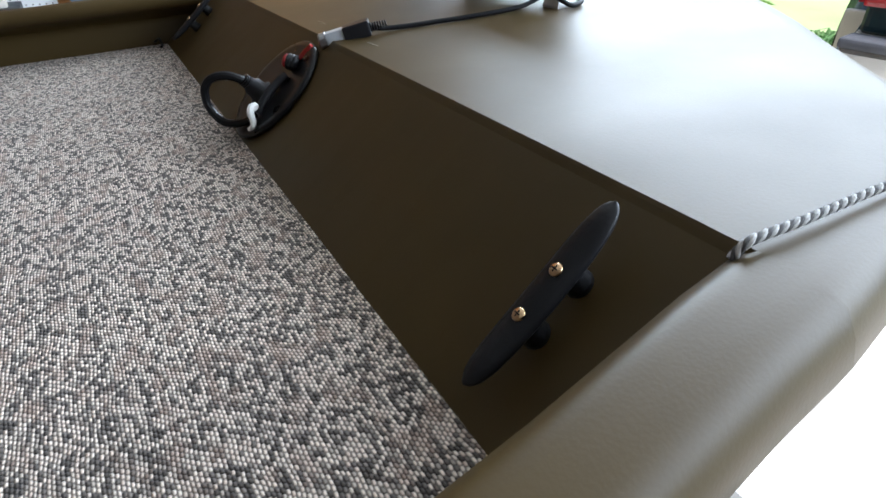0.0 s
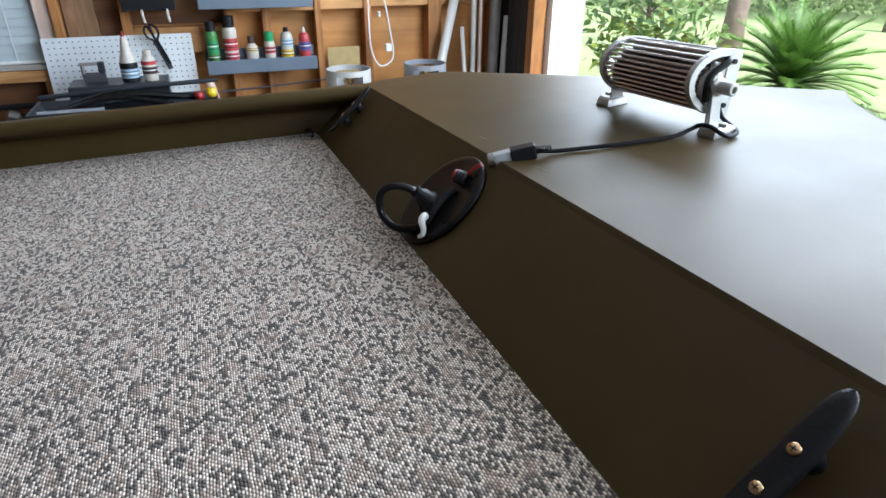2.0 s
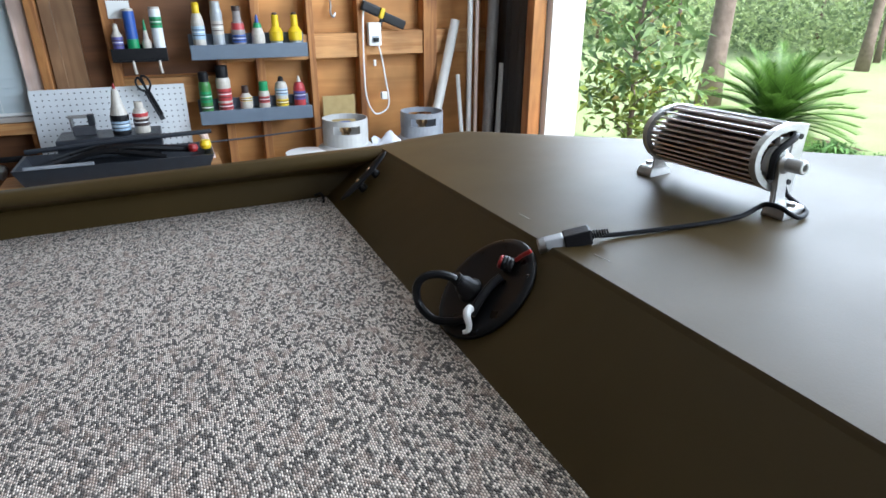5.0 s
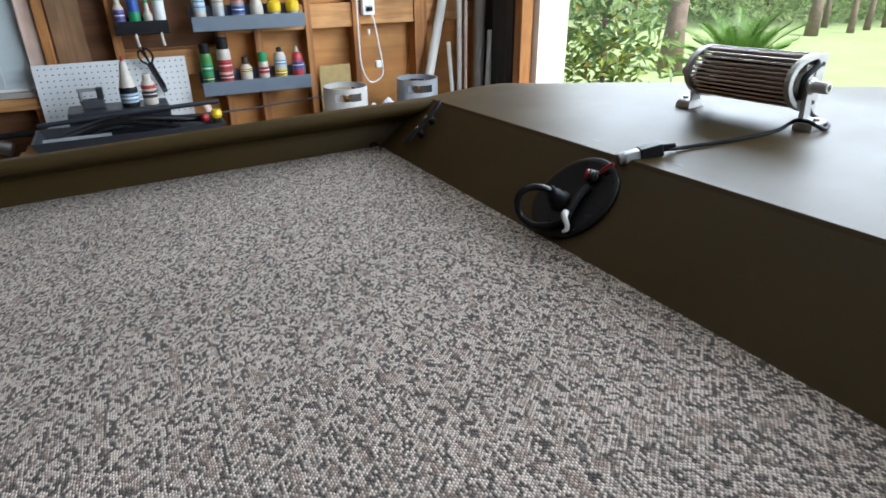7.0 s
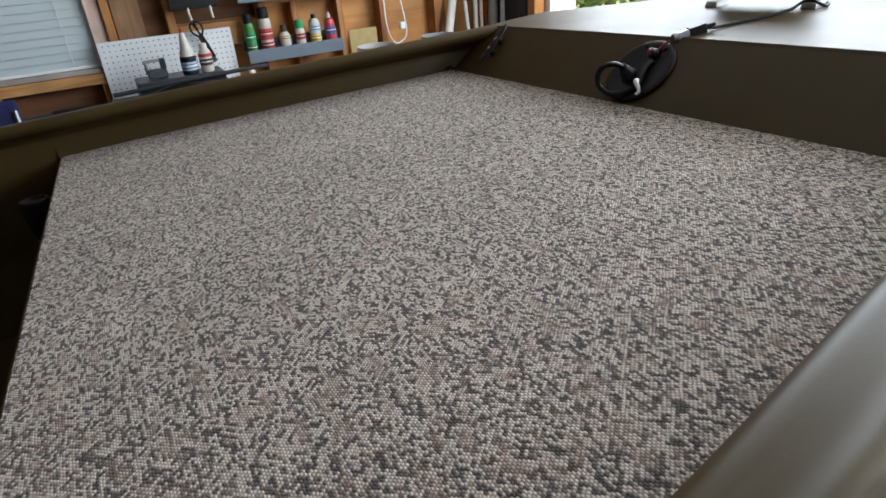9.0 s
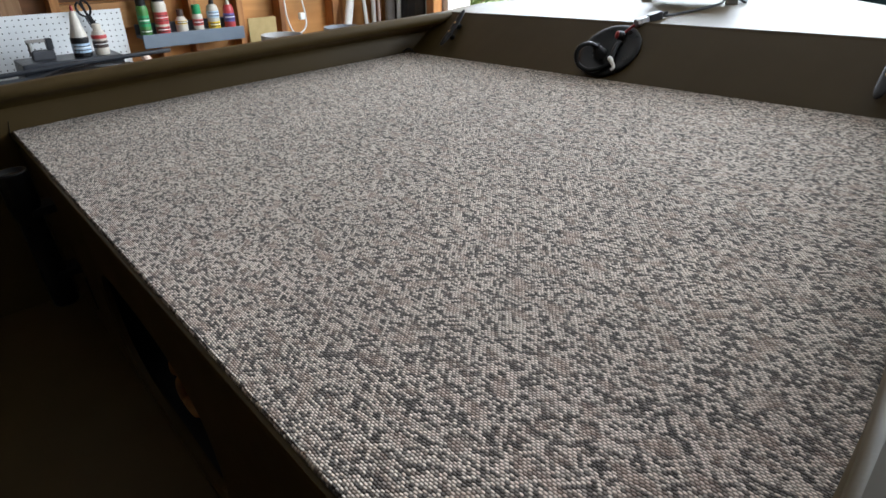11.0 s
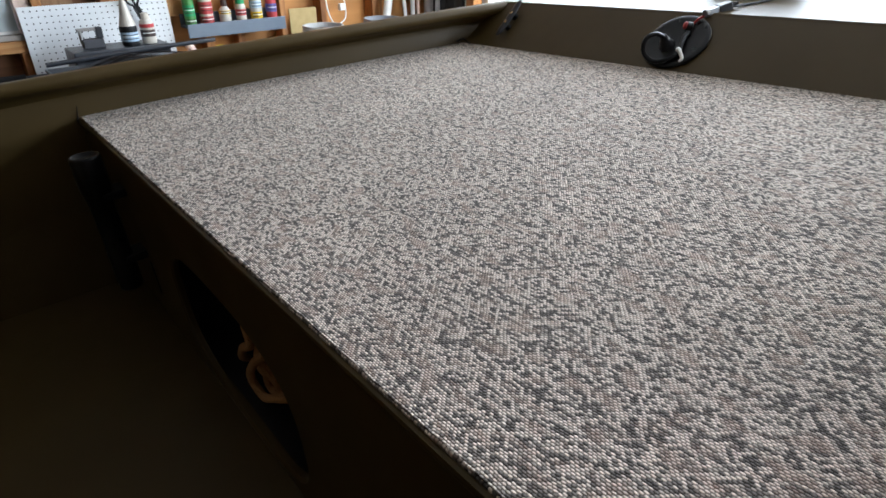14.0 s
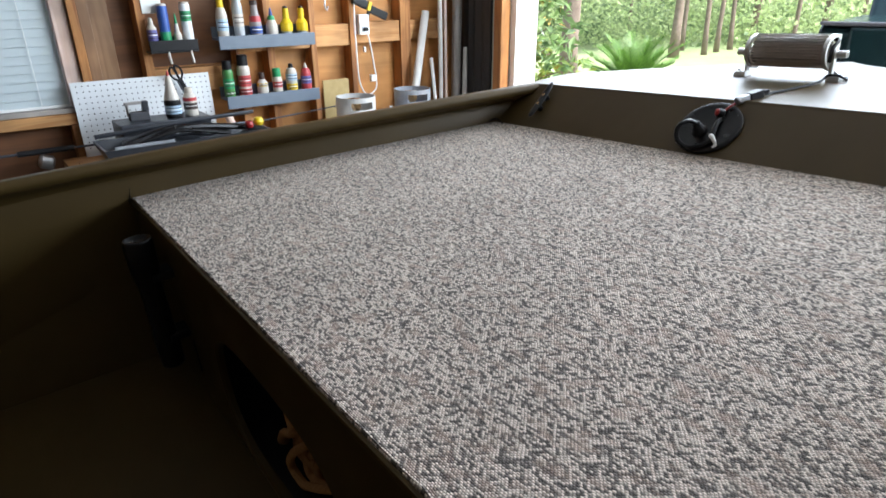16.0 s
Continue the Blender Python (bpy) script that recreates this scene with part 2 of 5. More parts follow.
YOUNGLEAF = leafy("young magnolia leaves", (0.10, 0.17, 0.035), (0.24, 0.30, 0.06), 0.4, 0.4)
YELLOWLEAF = leafy("yellowing leaves", (0.28, 0.28, 0.06), (0.36, 0.25, 0.06), 0.4, 0.35)
PALM = leafy("palm fronds", (0.036, 0.095, 0.014), (0.105, 0.205, 0.032), 0.55, 0.30)
STRAP = leafy("strap leaves", (0.05, 0.13, 0.03), (0.11, 0.22, 0.06), 0.45, 0.3)
WHITE = material("white paint", (0.80, 0.80, 0.78), 0.5, 0, (0.74, 0.74, 0.72), 12, 0.6, 0.05, 90)
SLATE = material("roof shingles", (0.10, 0.10, 0.105), 0.9)
GREYSHELF = material("slate-blue shelf paint", (0.115, 0.145, 0.185), 0.5, 0, (0.10, 0.128, 0.165), 15, 0.6, 0.05, 120)
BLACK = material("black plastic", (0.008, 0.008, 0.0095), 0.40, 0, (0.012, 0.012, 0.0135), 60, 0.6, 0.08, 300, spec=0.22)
GLOSSBLACK = material("satin black plastic", (0.004, 0.004, 0.0045), 0.30, 0, (0.007, 0.007, 0.008), 40, spec=0.2)
RUBBER = material("black cable rubber", (0.005, 0.005, 0.006), 0.55, 0, (0.008, 0.008, 0.009), 80, spec=0.12)
ALU = material("cast aluminium", (0.50, 0.495, 0.475), 0.42, 0.55, (0.42, 0.415, 0.40), 60, 0.6, 0.12, 400)
FIN = material("extruded aluminium", (0.66, 0.62, 0.58), 0.34, 0.80, (0.58, 0.54, 0.50), 90, 0.6, 0.05, 500)
STEEL = material("dull steel", (0.42, 0.42, 0.42), 0.35, 1.0)
BRASS = material("brass screw", (0.62, 0.42, 0.24), 0.28, 1.0)
RED = material("red plastic", (0.30, 0.012, 0.012), 0.4)
REDPAINT = material("red label", (0.45, 0.045, 0.05), 0.4)
GREENPAINT = material("green label", (0.06, 0.22, 0.05), 0.4)
GREENCAP = material("green cap", (0.02, 0.28, 0.10), 0.4)
YELLOW = material("yellow plastic", (0.75, 0.52, 0.01), 0.38)
BLUE = material("blue label", (0.03, 0.09, 0.36), 0.4)
VIOLET = material("violet label", (0.10, 0.09, 0.30), 0.4)
PALEBLUE = material("pale blue label", (0.38, 0.52, 0.66), 0.4)
CREAM = material("cream plastic", (0.52, 0.48, 0.41), 0.4, 0, (0.44, 0.40, 0.35), 60)
GREYCAN = material("grey can", (0.42, 0.44, 0.46), 0.4, 0.2)
BROWN = material("brown cap", (0.05, 0.03, 0.025), 0.4)
CLEARBOTTLE = material("smoky bottle", (0.30, 0.27, 0.26), 0.25)
TAN = material("tan paint", (0.42, 0.37, 0.28), 0.35, 0, (0.38, 0.335, 0.25), 8)
PVC = material("white pipe plastic", (0.60, 0.585, 0.55), 0.35, 0, (0.50, 0.485, 0.45), 10)
GREYPIPE = material("grey conduit", (0.30, 0.285, 0.27), 0.5, 0.3, (0.24, 0.23, 0.22), 14)
SCRATCH = material("bare scratched paint", (0.34, 0.32, 0.27), 0.6)
PALEBOARD = material("tan hardboard", (0.42, 0.31, 0.13), 0.7, 0, (0.37, 0.27, 0.11), 30)
TRAYGREY = material("dark blue-grey plastic", (0.027, 0.031, 0.039), 0.36, 0, (0.019, 0.021, 0.026), 30, 0.7, 0.1, 200)
TANKPAINT = material("tank enamel", (0.50, 0.50, 0.485), 0.35, 0, (0.38, 0.37, 0.35), 12, 0.8, 0.05, 80)
TANKGREY = material("greyish tank enamel", (0.30, 0.32, 0.35), 0.4, 0, (0.20, 0.21, 0.23), 14)
PEG = material("white pegboard", (0.66, 0.68, 0.69), 0.5, 0, (0.60, 0.62, 0.63), 8)
CLOTH = material("white rag", (0.58, 0.58, 0.60), 0.9, 0, (0.42, 0.43, 0.48), 18, 0.8, 0.4, 120)
ROPEORANGE = material("orange-brown rope", (0.58, 0.31, 0.12), 0.85, 0, (0.36, 0.175, 0.062), 160, 0.9, 0.8, 350)
ROPEBLACK = material("dark rope strand", (0.040, 0.038, 0.037), 0.85, 0, (0.08, 0.077, 0.074), 420)
ROPEWHITE = material("pale rope strand", (0.46, 0.45, 0.43), 0.85, 0, (0.33, 0.32, 0.31), 420)
TARP = material("black hanging sheet", (0.012, 0.012, 0.013), 0.6, 0, (0.02, 0.019, 0.018), 5)
MINT = material("pale blue-green trim", (0.34, 0.42, 0.40), 0.5, 0, (0.27, 0.34, 0.33), 12)
TRUCKGREEN = material("dark green car paint", (0.003, 0.014, 0.016), 0.22, 0.0, (0.004, 0.017, 0.019), 3)
CHROME = material("chrome", (0.52, 0.51, 0.49), 0.22, 1.0, (0.46, 0.45, 0.43), 5)
BUMPERPAD = material("bumper pad", (0.045, 0.046, 0.055), 0.6, 0, (0.035, 0.036, 0.042), 30, 0.6, 0.2, 200)
TYRE = material("tyre rubber", (0.02, 0.02, 0.02), 0.85)
LENSRED = material("red lens", (0.36, 0.008, 0.012), 0.12)
LENSCLEAR = material("clear lens", (0.42, 0.36, 0.34), 0.2)
DARKGLASS = material("dark window glass", (0.02, 0.025, 0.03), 0.06)
GLASS = glassy("window glass")
GALV = material("galvanised steel", (0.42, 0.43, 0.44), 0.5, 0.8, (0.34, 0.35, 0.36), 25)
BLIND = leafy("blind slats", (0.37, 0.42, 0.44), (0.40, 0.45, 0.465), 0.5, 0.12)


# ---- building blocks ----
def mesh(name, bm, mat, smooth=False):
    me = bpy.data.meshes.new(name)
    bmesh.ops.recalc_face_normals(bm, faces=bm.faces)
    bm.to_mesh(me)
    bm.free()
    for m in (mat if isinstance(mat, (list, tuple)) else [mat]):
        me.materials.append(m)
    if smooth:
        me.shade_smooth()
    return me


def part(name, bm, mat, parent=None, label="", smooth=False):
    ob = new(name, mesh(name, bm, mat, smooth))
    if parent:
        ob.parent = parent
    if label:
        ob["label"] = label
    return ob


def thing(name, label, category, m=None, group="", kind=""):
    ob = new(name)
    ob.empty_display_size = 0.05
    if m is not None:
        ob.matrix_world = m
    return tagged(ob, label, category, group, kind)


def box(bm, lo, hi, bevel=0.0, m=None):
    lo, hi = Vector(lo), Vector(hi)
    geo = bmesh.ops.create_cube(bm, size=1, matrix=Matrix.LocRotScale((lo + hi) / 2, None, hi - lo))
    if bevel:
        edges = list({e for v in geo["verts"] for e in v.link_edges})
        out = bmesh.ops.bevel(bm, geom=edges, offset=bevel, segments=2, affect="EDGES", profile=0.6)
        geo = {"verts": list({v for f in out["faces"] for v in f.verts} | {v for v in geo["verts"] if v.is_valid})}
    if m is not None:
        bmesh.ops.transform(bm, matrix=m, verts=geo["verts"])
    return bm


def boxed(lo, hi, bevel=0.0, m=None):
    return box(bmesh.new(), lo, hi, bevel, m)


def lathe(bm, profile, n=24, m=None):
    """A turned body from (radius, height) pairs."""
    rings = []
    for r, z in profile:
        rings.append([bm.verts.new((max(r, 1e-5) * math.cos(a * math.tau / n), max(r, 1e-5) * math.sin(a * math.tau / n), z)) for a in range(n)])
    for a, b in zip(rings, rings[1:]):
        for i in range(n):
            bm.faces.new((a[i], a[(i + 1) % n], b[(i + 1) % n], b[i]))
    bm.faces.new(rings[0][::-1])
    bm.faces.new(rings[-1])
    if m is not None:
        bmesh.ops.transform(bm, matrix=m, verts=[v for r in rings for v in r])
    return bm


def loft(bm, sections, closed=False, caps=False):
    """Skins a row of equal sections."""
    rows = [[bm.verts.new(p) for p in sec] for sec in sections]
    for a, b in zip(rows, rows[1:]):
        k = len(a)
        for i in range(k if closed else k - 1):
            bm.faces.new((a[i], a[(i + 1) % k], b[(i + 1) % k], b[i]))
    if caps:
        bm.faces.new(rows[0][::-1])
        bm.faces.new(rows[-1])
    return bm


def smooth_path(points, steps=8):
    """A Catmull-Rom line through the points."""
    p = [Vector(q) for q in points]
    p = [2 * p[0] - p[1]] + p + [2 * p[-1] - p[-2]]
    out = []
    for i in range(1, len(p) - 2):
        for k in range(steps):
            t = k / steps
            out.append(0.5 * (2 * p[i] + (p[i + 1] - p[i - 1]) * t + (2 * p[i - 1] - 5 * p[i] + 4 * p[i + 1] - p[i + 2]) * t * t + (3 * p[i] - p[i - 1] - 3 * p[i + 1] + p[i + 2]) * t ** 3))
    return out + [p[-2]]


def tube(bm, points, radius, n=10, steps=8, taper=None):
    line = smooth_path(points, steps) if steps > 1 else [Vector(q) for q in points]
    up = Vector((0.13, 0.21, 0.97))
    secs = []
    for i, p in enumerate(line):
        d = (line[min(i + 1, len(line) - 1)] - line[max(i - 1, 0)]).normalized()
        u = (up - d * up.dot(d)).normalized()
        up = u
        v = d.cross(u)
        r = radius if taper is None else radius + (taper - radius) * i / (len(line) - 1)
        secs.append([p + r * (u * math.cos(a * math.tau / n) + v * math.sin(a * math.tau / n)) for a in range(n)])
    return loft(bm, secs, True, True)


def along(xs, ys, v):
    return float(np.interp(v, xs, ys))


# ---- the garage shell ----
FLOOR = -1.20         # concrete floor; the boat's deck lies waist-high on its trailer
WALL = -2.67          # inner face of the plywood sheathing
FACE = -2.58          # face of the studs
FRONT = 1.42          # inner face of the front wall
LINTEL = 1.30         # top of the door opening
CEIL = 1.52


def setting(name, bm, mat, label, category):
    return tagged(part(name, bm, mat), label, category, "", "structure")


setting("floor", boxed((-2.9, -5, FLOOR - 0.12), (3.6, 1.12, FLOOR)), CONCRETE, "grey trowelled concrete garage floor", "floor")
setting("ceiling", boxed((-3.0, -5.1, CEIL), (3.7, FRONT + 0.17, CEIL + 0.12)), CEILPAINT, "plain dull off-white garage ceiling", "ceiling")
setting("wall_east", boxed((3.5, -5, FLOOR), (3.6, FRONT, CEIL)), BACKWALL, "bare dark boarded garage wall", "wall")
setting("wall_south", boxed((-2.8, -5.1, FLOOR), (3.6, -5, CEIL)), BACKWALL, "bare dark boarded garage wall", "wall")
# west wall with the window opening
WIN_Y0, WIN_Y1, WIN_Z0, WIN_Z1 = -1.78, -0.793, -0.135, 0.95
bm = bmesh.new()
box(bm, (WALL - 0.02, -5, FLOOR), (WALL, WIN_Y0, CEIL))
box(bm, (WALL - 0.02, WIN_Y1, FLOOR), (WALL, FRONT + 0.14, CEIL))
box(bm, (WALL - 0.02, WIN_Y0, FLOOR), (WALL, WIN_Y1, WIN_Z0))
box(bm, (WALL - 0.02, WIN_Y0, WIN_Z1), (WALL, WIN_Y1, CEIL))
wall_west = setting("wall_west", bm, PLY, "orange-brown plywood sheathing of the open stud wall", "wall")
# front wall beside and above the door
bm = bmesh.new()
box(bm, (WALL, FRONT + 0.02, FLOOR), (-2.06, FRONT + 0.14, CEIL))
box(bm, (-2.06, FRONT + 0.02, LINTEL), (3.0, FRONT + 0.14, CEIL))
box(bm, (3.0, FRONT + 0.02, FLOOR), (3.5, FRONT + 0.14, CEIL))
setting("wall_north", bm, DARKWOOD, "dark wooden front wall around the open garage door", "wall")
setting("trim", boxed((-2.06, 1.405, FLOOR), (-2.0, 1.585, LINTEL), 0.004), WHITE, "white-painted jamb of the garage door", "trim")
setting("trim", boxed((-2.11, 1.33, FLOOR), (-2.045, 1.40, LINTEL), 0.004), STUD, "brown wooden post of the door frame", "trim")
setting("trim", boxed((2.94, 1.405, FLOOR), (3.0, 1.585, LINTEL), 0.004), WHITE, "white-painted jamb of the garage door", "trim")


def stud(y0, y1, z0=FLOOR, z1=CEIL):
    part("stud", boxed((WALL + 0.001, y0, z0), (FACE, y1, z1), 0.003), STUD, wall_west)


for y0, y1 in ((-4.4, -4.36), (-3.8, -3.76), (-3.2, -3.16), (-2.6, -2.56), (-1.86, -1.82), (-0.790, -0.752), (-0.515, -0.475), (-0.062, -0.022), (0.112, 0.152), (0.372, 0.405), (0.628, 0.668), (0.985, 1.06), (1.36, 1.40)):
    stud(y0, y1)
for y0, y1, z0 in ((0.405, 0.628, 0.062), (0.668, 0.985, 0.070), (1.06, 1.36, 0.07), (-0.475, -0.062, -0.115), (-0.022, 0.112, 0.06), (0.152, 0.372, 0.06), (-0.752, -0.515, 0.62)):
    part("blocking", boxed((WALL + 0.001, y0, z0), (FACE - 0.012, y1, z0 + 0.118), 0.003), PINE, wall_west)

# darker red-brown sheets between some of the studs
for y0, y1, z0, z1 in ((-0.474, -0.063, 0.010, CEIL - 0.005), (-0.617, -0.516, -0.36, 0.615), (-1.815, -0.795, FLOOR + 0.002, WIN_Z0 - 0.08)):
    part("dark_panel", boxed((WALL + 0.0015, y0, z0), (WALL + 0.007, y1, z1), 0.001), DARKPLY, wall_west, "dark red-brown plywood sheet")


# ---- window with closed blinds ----
window = tagged(new("window_1"), "window with closed white slatted blinds in a bare wooden frame", "window", "", "structure")
part("window_frame", boxed((WALL - 0.03, WIN_Y1 - 0.062, WIN_Z0), (FACE - 0.02, WIN_Y1, WIN_Z1), 0.004), CASING, window, "pinkish white-washed casing board")
part("window_frame", boxed((WALL - 0.03, WIN_Y0, WIN_Z0), (FACE - 0.02, WIN_Y0 + 0.045, WIN_Z1), 0.004), CASING, window)
part("window_frame", boxed((WALL - 0.03, WIN_Y0 + 0.045, WIN_Z1 - 0.045), (FACE - 0.02, WIN_Y1 - 0.062, WIN_Z1), 0.004), CASING, window)
part("window_sill", boxed((WALL - 0.03, WIN_Y0 - 0.03, WIN_Z0 - 0.022), (FACE - 0.005, WIN_Y1 - 0.01, WIN_Z0), 0.004), SILL, window, "pale worn wooden sill")
part("header", boxed((WALL, WIN_Y0 - 0.04, WIN_Z0 - 0.074), (FACE, WIN_Y1 - 0.002, WIN_Z0 - 0.024), 0.003), PINE, window, "rough wooden rail under the sill")
part("pane", boxed((WALL - 0.022, WIN_Y0 + 0.045, WIN_Z0), (WALL - 0.018, WIN_Y1 - 0.062, WIN_Z1 - 0.045)), GLASS, window).visible_shadow = False
blind = thing("window_blind", "closed white slatted window blind", "blind", Matrix.Translation((FACE - 0.055, 0, 0)))
slat = mesh("slat", boxed((-0.0015, WIN_Y0 + 0.05, -0.022), (0.0015, WIN_Y1 - 0.066, 0.022), 0, Matrix.Rotation(radians(-10), 4, "Y")), BLIND)
for k in range(26):
    ob = new("slat", slat)
    ob.parent = blind
    ob.location = (0, 0, WIN_Z0 + 0.03 + k * 0.0375)
for y in (-1.62, -1.33, -0.97):
    part("cord", tube(bmesh.new(), [(0.012, y, WIN_Z0 + 0.01), (0.012, y, WIN_Z1 - 0.05)], 0.0012, 6, 1), WHITE, blind)
part("bottom_rail", boxed((-0.012, WIN_Y0 + 0.05, WIN_Z0 + 0.001), (0.012, WIN_Y1 - 0.066, WIN_Z0 + 0.014), 0.003), WHITE, blind)
for y in (-1.84, -1.34, -0.88):
    stud(y, y + 0.04, FLOOR, WIN_Z0 - 0.075)

# ---- outdoors ----
GROUND = -1.30
bm = bmesh.new()
nx, rows = 60, [1.57, 1.8, 2.4, 3.2, 4, 5, 6, 7, 8, 9, 10, 11, 12, 13, 14, 15, 16, 18, 20, 22, 25, 30, 40, 60, 120, 600]
xs = [-600, -120, -60, -40] + [-30 + i for i in range(45)] + [20, 30, 60, 120, 600]


def ground_z(x, y):
    drop = min(1.0, max(0.0, (y - 1.57) / 2.5))
    return FLOOR - 0.02 - 0.10 * drop - 0.006 * min(max(y - 6, 0), 25) + (0.03 * math.sin(x * 0.7 + y * 0.4) if y > 6 else 0) * min(1, (y - 6) / 4 if y > 6 else 0)


loft(bm, [[(x, y, ground_z(x, y)) for x in xs] for y in rows])
setting("ground", bm, GRASS, "bright green mown lawn under tall pines", "lawn")
# driveway concrete starts inside the door; its paleness there imitates the daylit floor
bm = bmesh.new()
loft(bm, [[(x, y, ground_z(x, y) + 0.02) for x in (-1.5, 0, 1.5, 3.0, 5.0)] for y in (1.12, 1.56, 1.8, 2.4, 3.2, 4, 5, 6, 7, 8, 9, 10, 12, 14)])
setting("pavement", bm, DRIVE, "pale sunlit concrete driveway, its inner end pale for the daylit garage floor", "driveway")
bm = bmesh.new()
loft(bm, [[(x, y, ground_z(x, y) + 0.012 + 0.02 * math.sin(x * 3 + y * 5)) for x in (-5.2, -4.4, -3.6, -2.8, -2.0, -1.55)] for y in (1.8, 2.6, 3.4, 4.2, 5.0, 6.0, 7.0)])
setting("bed", bm, MULCH, "brown mulched planting bed beside the driveway", "ground")


def quads(name, faces, mat, parent=None, kind="", smooth=False):
    """One mesh from loose faces, each a list of corners."""
    verts, polys = [], []
    for f in faces:
        polys.append(tuple(range(len(verts), len(verts) + len(f))))
        verts.extend(f)
    me = bpy.data.meshes.new(name)
    me.from_pydata([tuple(v) for v in verts], [], polys)
    me.materials.append(mat)
    ob = new(name, me)
    if parent:
        ob.parent = parent
    if kind:
        ob["kind"] = kind
    return ob


def leaf(rng, p, length, width, d=None):
    """A pointed leaf, bent along its middle."""
    d = d or Vector((rng.gauss(0, 1), rng.gauss(0, 1), rng.gauss(0.1, 0.7))).normalized()
    s = d.cross(Vector((rng.gauss(0, 1), rng.gauss(0, 1), rng.gauss(0, 1)))).normalized() * width / 2
    tip = p + d * length + Vector((0, 0, -0.15 * length))
    mid = p + d * length * 0.5
    return [[p, mid + s, tip], [p, tip, mid - s]]


def clumps(rng, centres, per, spread, length, width):
    out = []
    for c in centres:
        for _ in range(per):
            q = Vector(c) + Vector((rng.gauss(0, 1), rng.gauss(0, 1), rng.gauss(0, 0.8))) * spread
            out += leaf(rng, q, length * rng.uniform(0.6, 1.3), width * rng.uniform(0.7, 1.2))
    return out


def pine(rng, radius, height):
    tree = new("pine_tree")
    bm = bmesh.new()
    secs = []
    for k in range(14):
        z = -0.1 + height * k / 13
        r = radius * (1 + 0.35 * math.exp(-max(z, 0) * 6)) * (1 - 0.6 * k / 13)
        secs.append([(r * (1 + 0.08 * math.sin(a * 5 + k * 1.7)) * math.cos(a * math.tau / 16) + 0.03 * math.sin(k * 0.8), r * math.sin(a * math.tau / 16), z) for a in range(16)])
    loft(bm, secs, True, True)
    part("trunk", bm, BARK, tree, "", True)
    bm = bmesh.new()
    centres = []
    for k in range(16):
        a, z = rng.uniform(0, math.tau), height * rng.uniform(0.62, 0.98)
        reach = (1.15 - z / height) * height * 0.32 + 0.5
        end = Vector((math.cos(a) * reach, math.sin(a) * reach, z + 0.4))
        tube(bm, [(0, 0, z - 0.2), tuple(end * 0.55 + Vector((0, 0, z * 0.45))), tuple(end)], 0.05, 5, 3, 0.012)
        centres += [end, end * 0.8 + Vector((0, 0, z * 0.2)), end * 0.6 + Vector((0, 0, z * 0.4 + 0.2))]
    part("branchwork", bm, BARK, tree)
    quads("crown", clumps(rng, centres, 34, 0.42, 0.34, 0.035), NEEDLES, tree)
    return tree


rng = random.Random(5)
pine_a, pine_b, pine_c = pine(rng, 0.165, 11.0), pine(rng, 0.125, 12.5), pine(rng, 0.07, 10.0)
tagged(pine_c, "slender pine with a grey-brown trunk on the lawn", "tree", "pines on the lawn")
tagged(pine_a, "tall pine with a grey-brown scaly trunk on the lawn", "tree", "pines on the lawn")
tagged(pine_b, "tall pine with a grey-brown scaly trunk on the lawn", "tree", "pines on the lawn")


def polar(az, d, z=None):
    """A place on the ground at an azimuth (degrees from the garage's axis) and distance from the bow."""
    x, y = 0.62 + d * math.sin(radians(az)), -0.31 + d * math.cos(radians(az))
    return x, y, (ground_z(x, y) if z is None else z)


for az, d, kind in ((-43.4, 11.0, 0), (-33.0, 18.0, 1), (-32.2, 20.5, 2), (-30.4, 19.0, 2), (-29.4, 20.0, 2), (-28.3, 21.0, 2), (-26.6, 24.0, 1), (-23.6, 22.0, 2), (-21.5, 26.0, 1), (-19.0, 24.0, 2), (-36.4, 28.0, 2), (-46.5, 21.0, 2), (-49, 25.0, 1), (-53, 26.0, 1), (-15, 25.0, 1), (-11, 28.0, 1)):
    source = (pine_a, pine_b, pine_c)[kind]
    m = pose(*polar(az, d), 0, rng.uniform(-2, 2), rng.uniform(0, 360))
    if not source.get("placed"):
        source["placed"] = 1
        source.matrix_world = m
    else:
        copy_thing(source, m)

# undergrowth at the wood's edge
faces, rng = [], random.Random(9)
for k in range(230):
    az, d = rng.uniform(-62, -4), rng.uniform(21, 31)
    x, y, z = polar(az, d)
    size = rng.choice((0.5, 0.7, 0.9, 1.2, 1.7))
    for _ in range(int(60 + 70 * size)):
        q = Vector((x + rng.gauss(0, size * 0.6), y + rng.gauss(0, size * 0.6), z + abs(rng.gauss(0.55, 0.6)) * size * 1.3))
        faces += leaf(rng, q, rng.uniform(0.11, 0.24), rng.uniform(0.07, 0.14))
for k in range(150):
    az, d = rng.uniform(-66, 4), rng.uniform(30, 46)
    x, y, z = polar(az, d)
    for _ in range(110):
        q = Vector((x + rng.gauss(0, 1.6), y + rng.gauss(0, 1.6), z + 8.5 * rng.random() ** 1.6))
        faces += leaf(rng, q, rng.uniform(0.3, 0.6), rng.uniform(0.2, 0.4))
tagged(quads("undergrowth", faces, FOLIAGE, None, "stuff"), "shrubs and saplings at the edge of the wood, light green with haze in the colour", "shrubs")

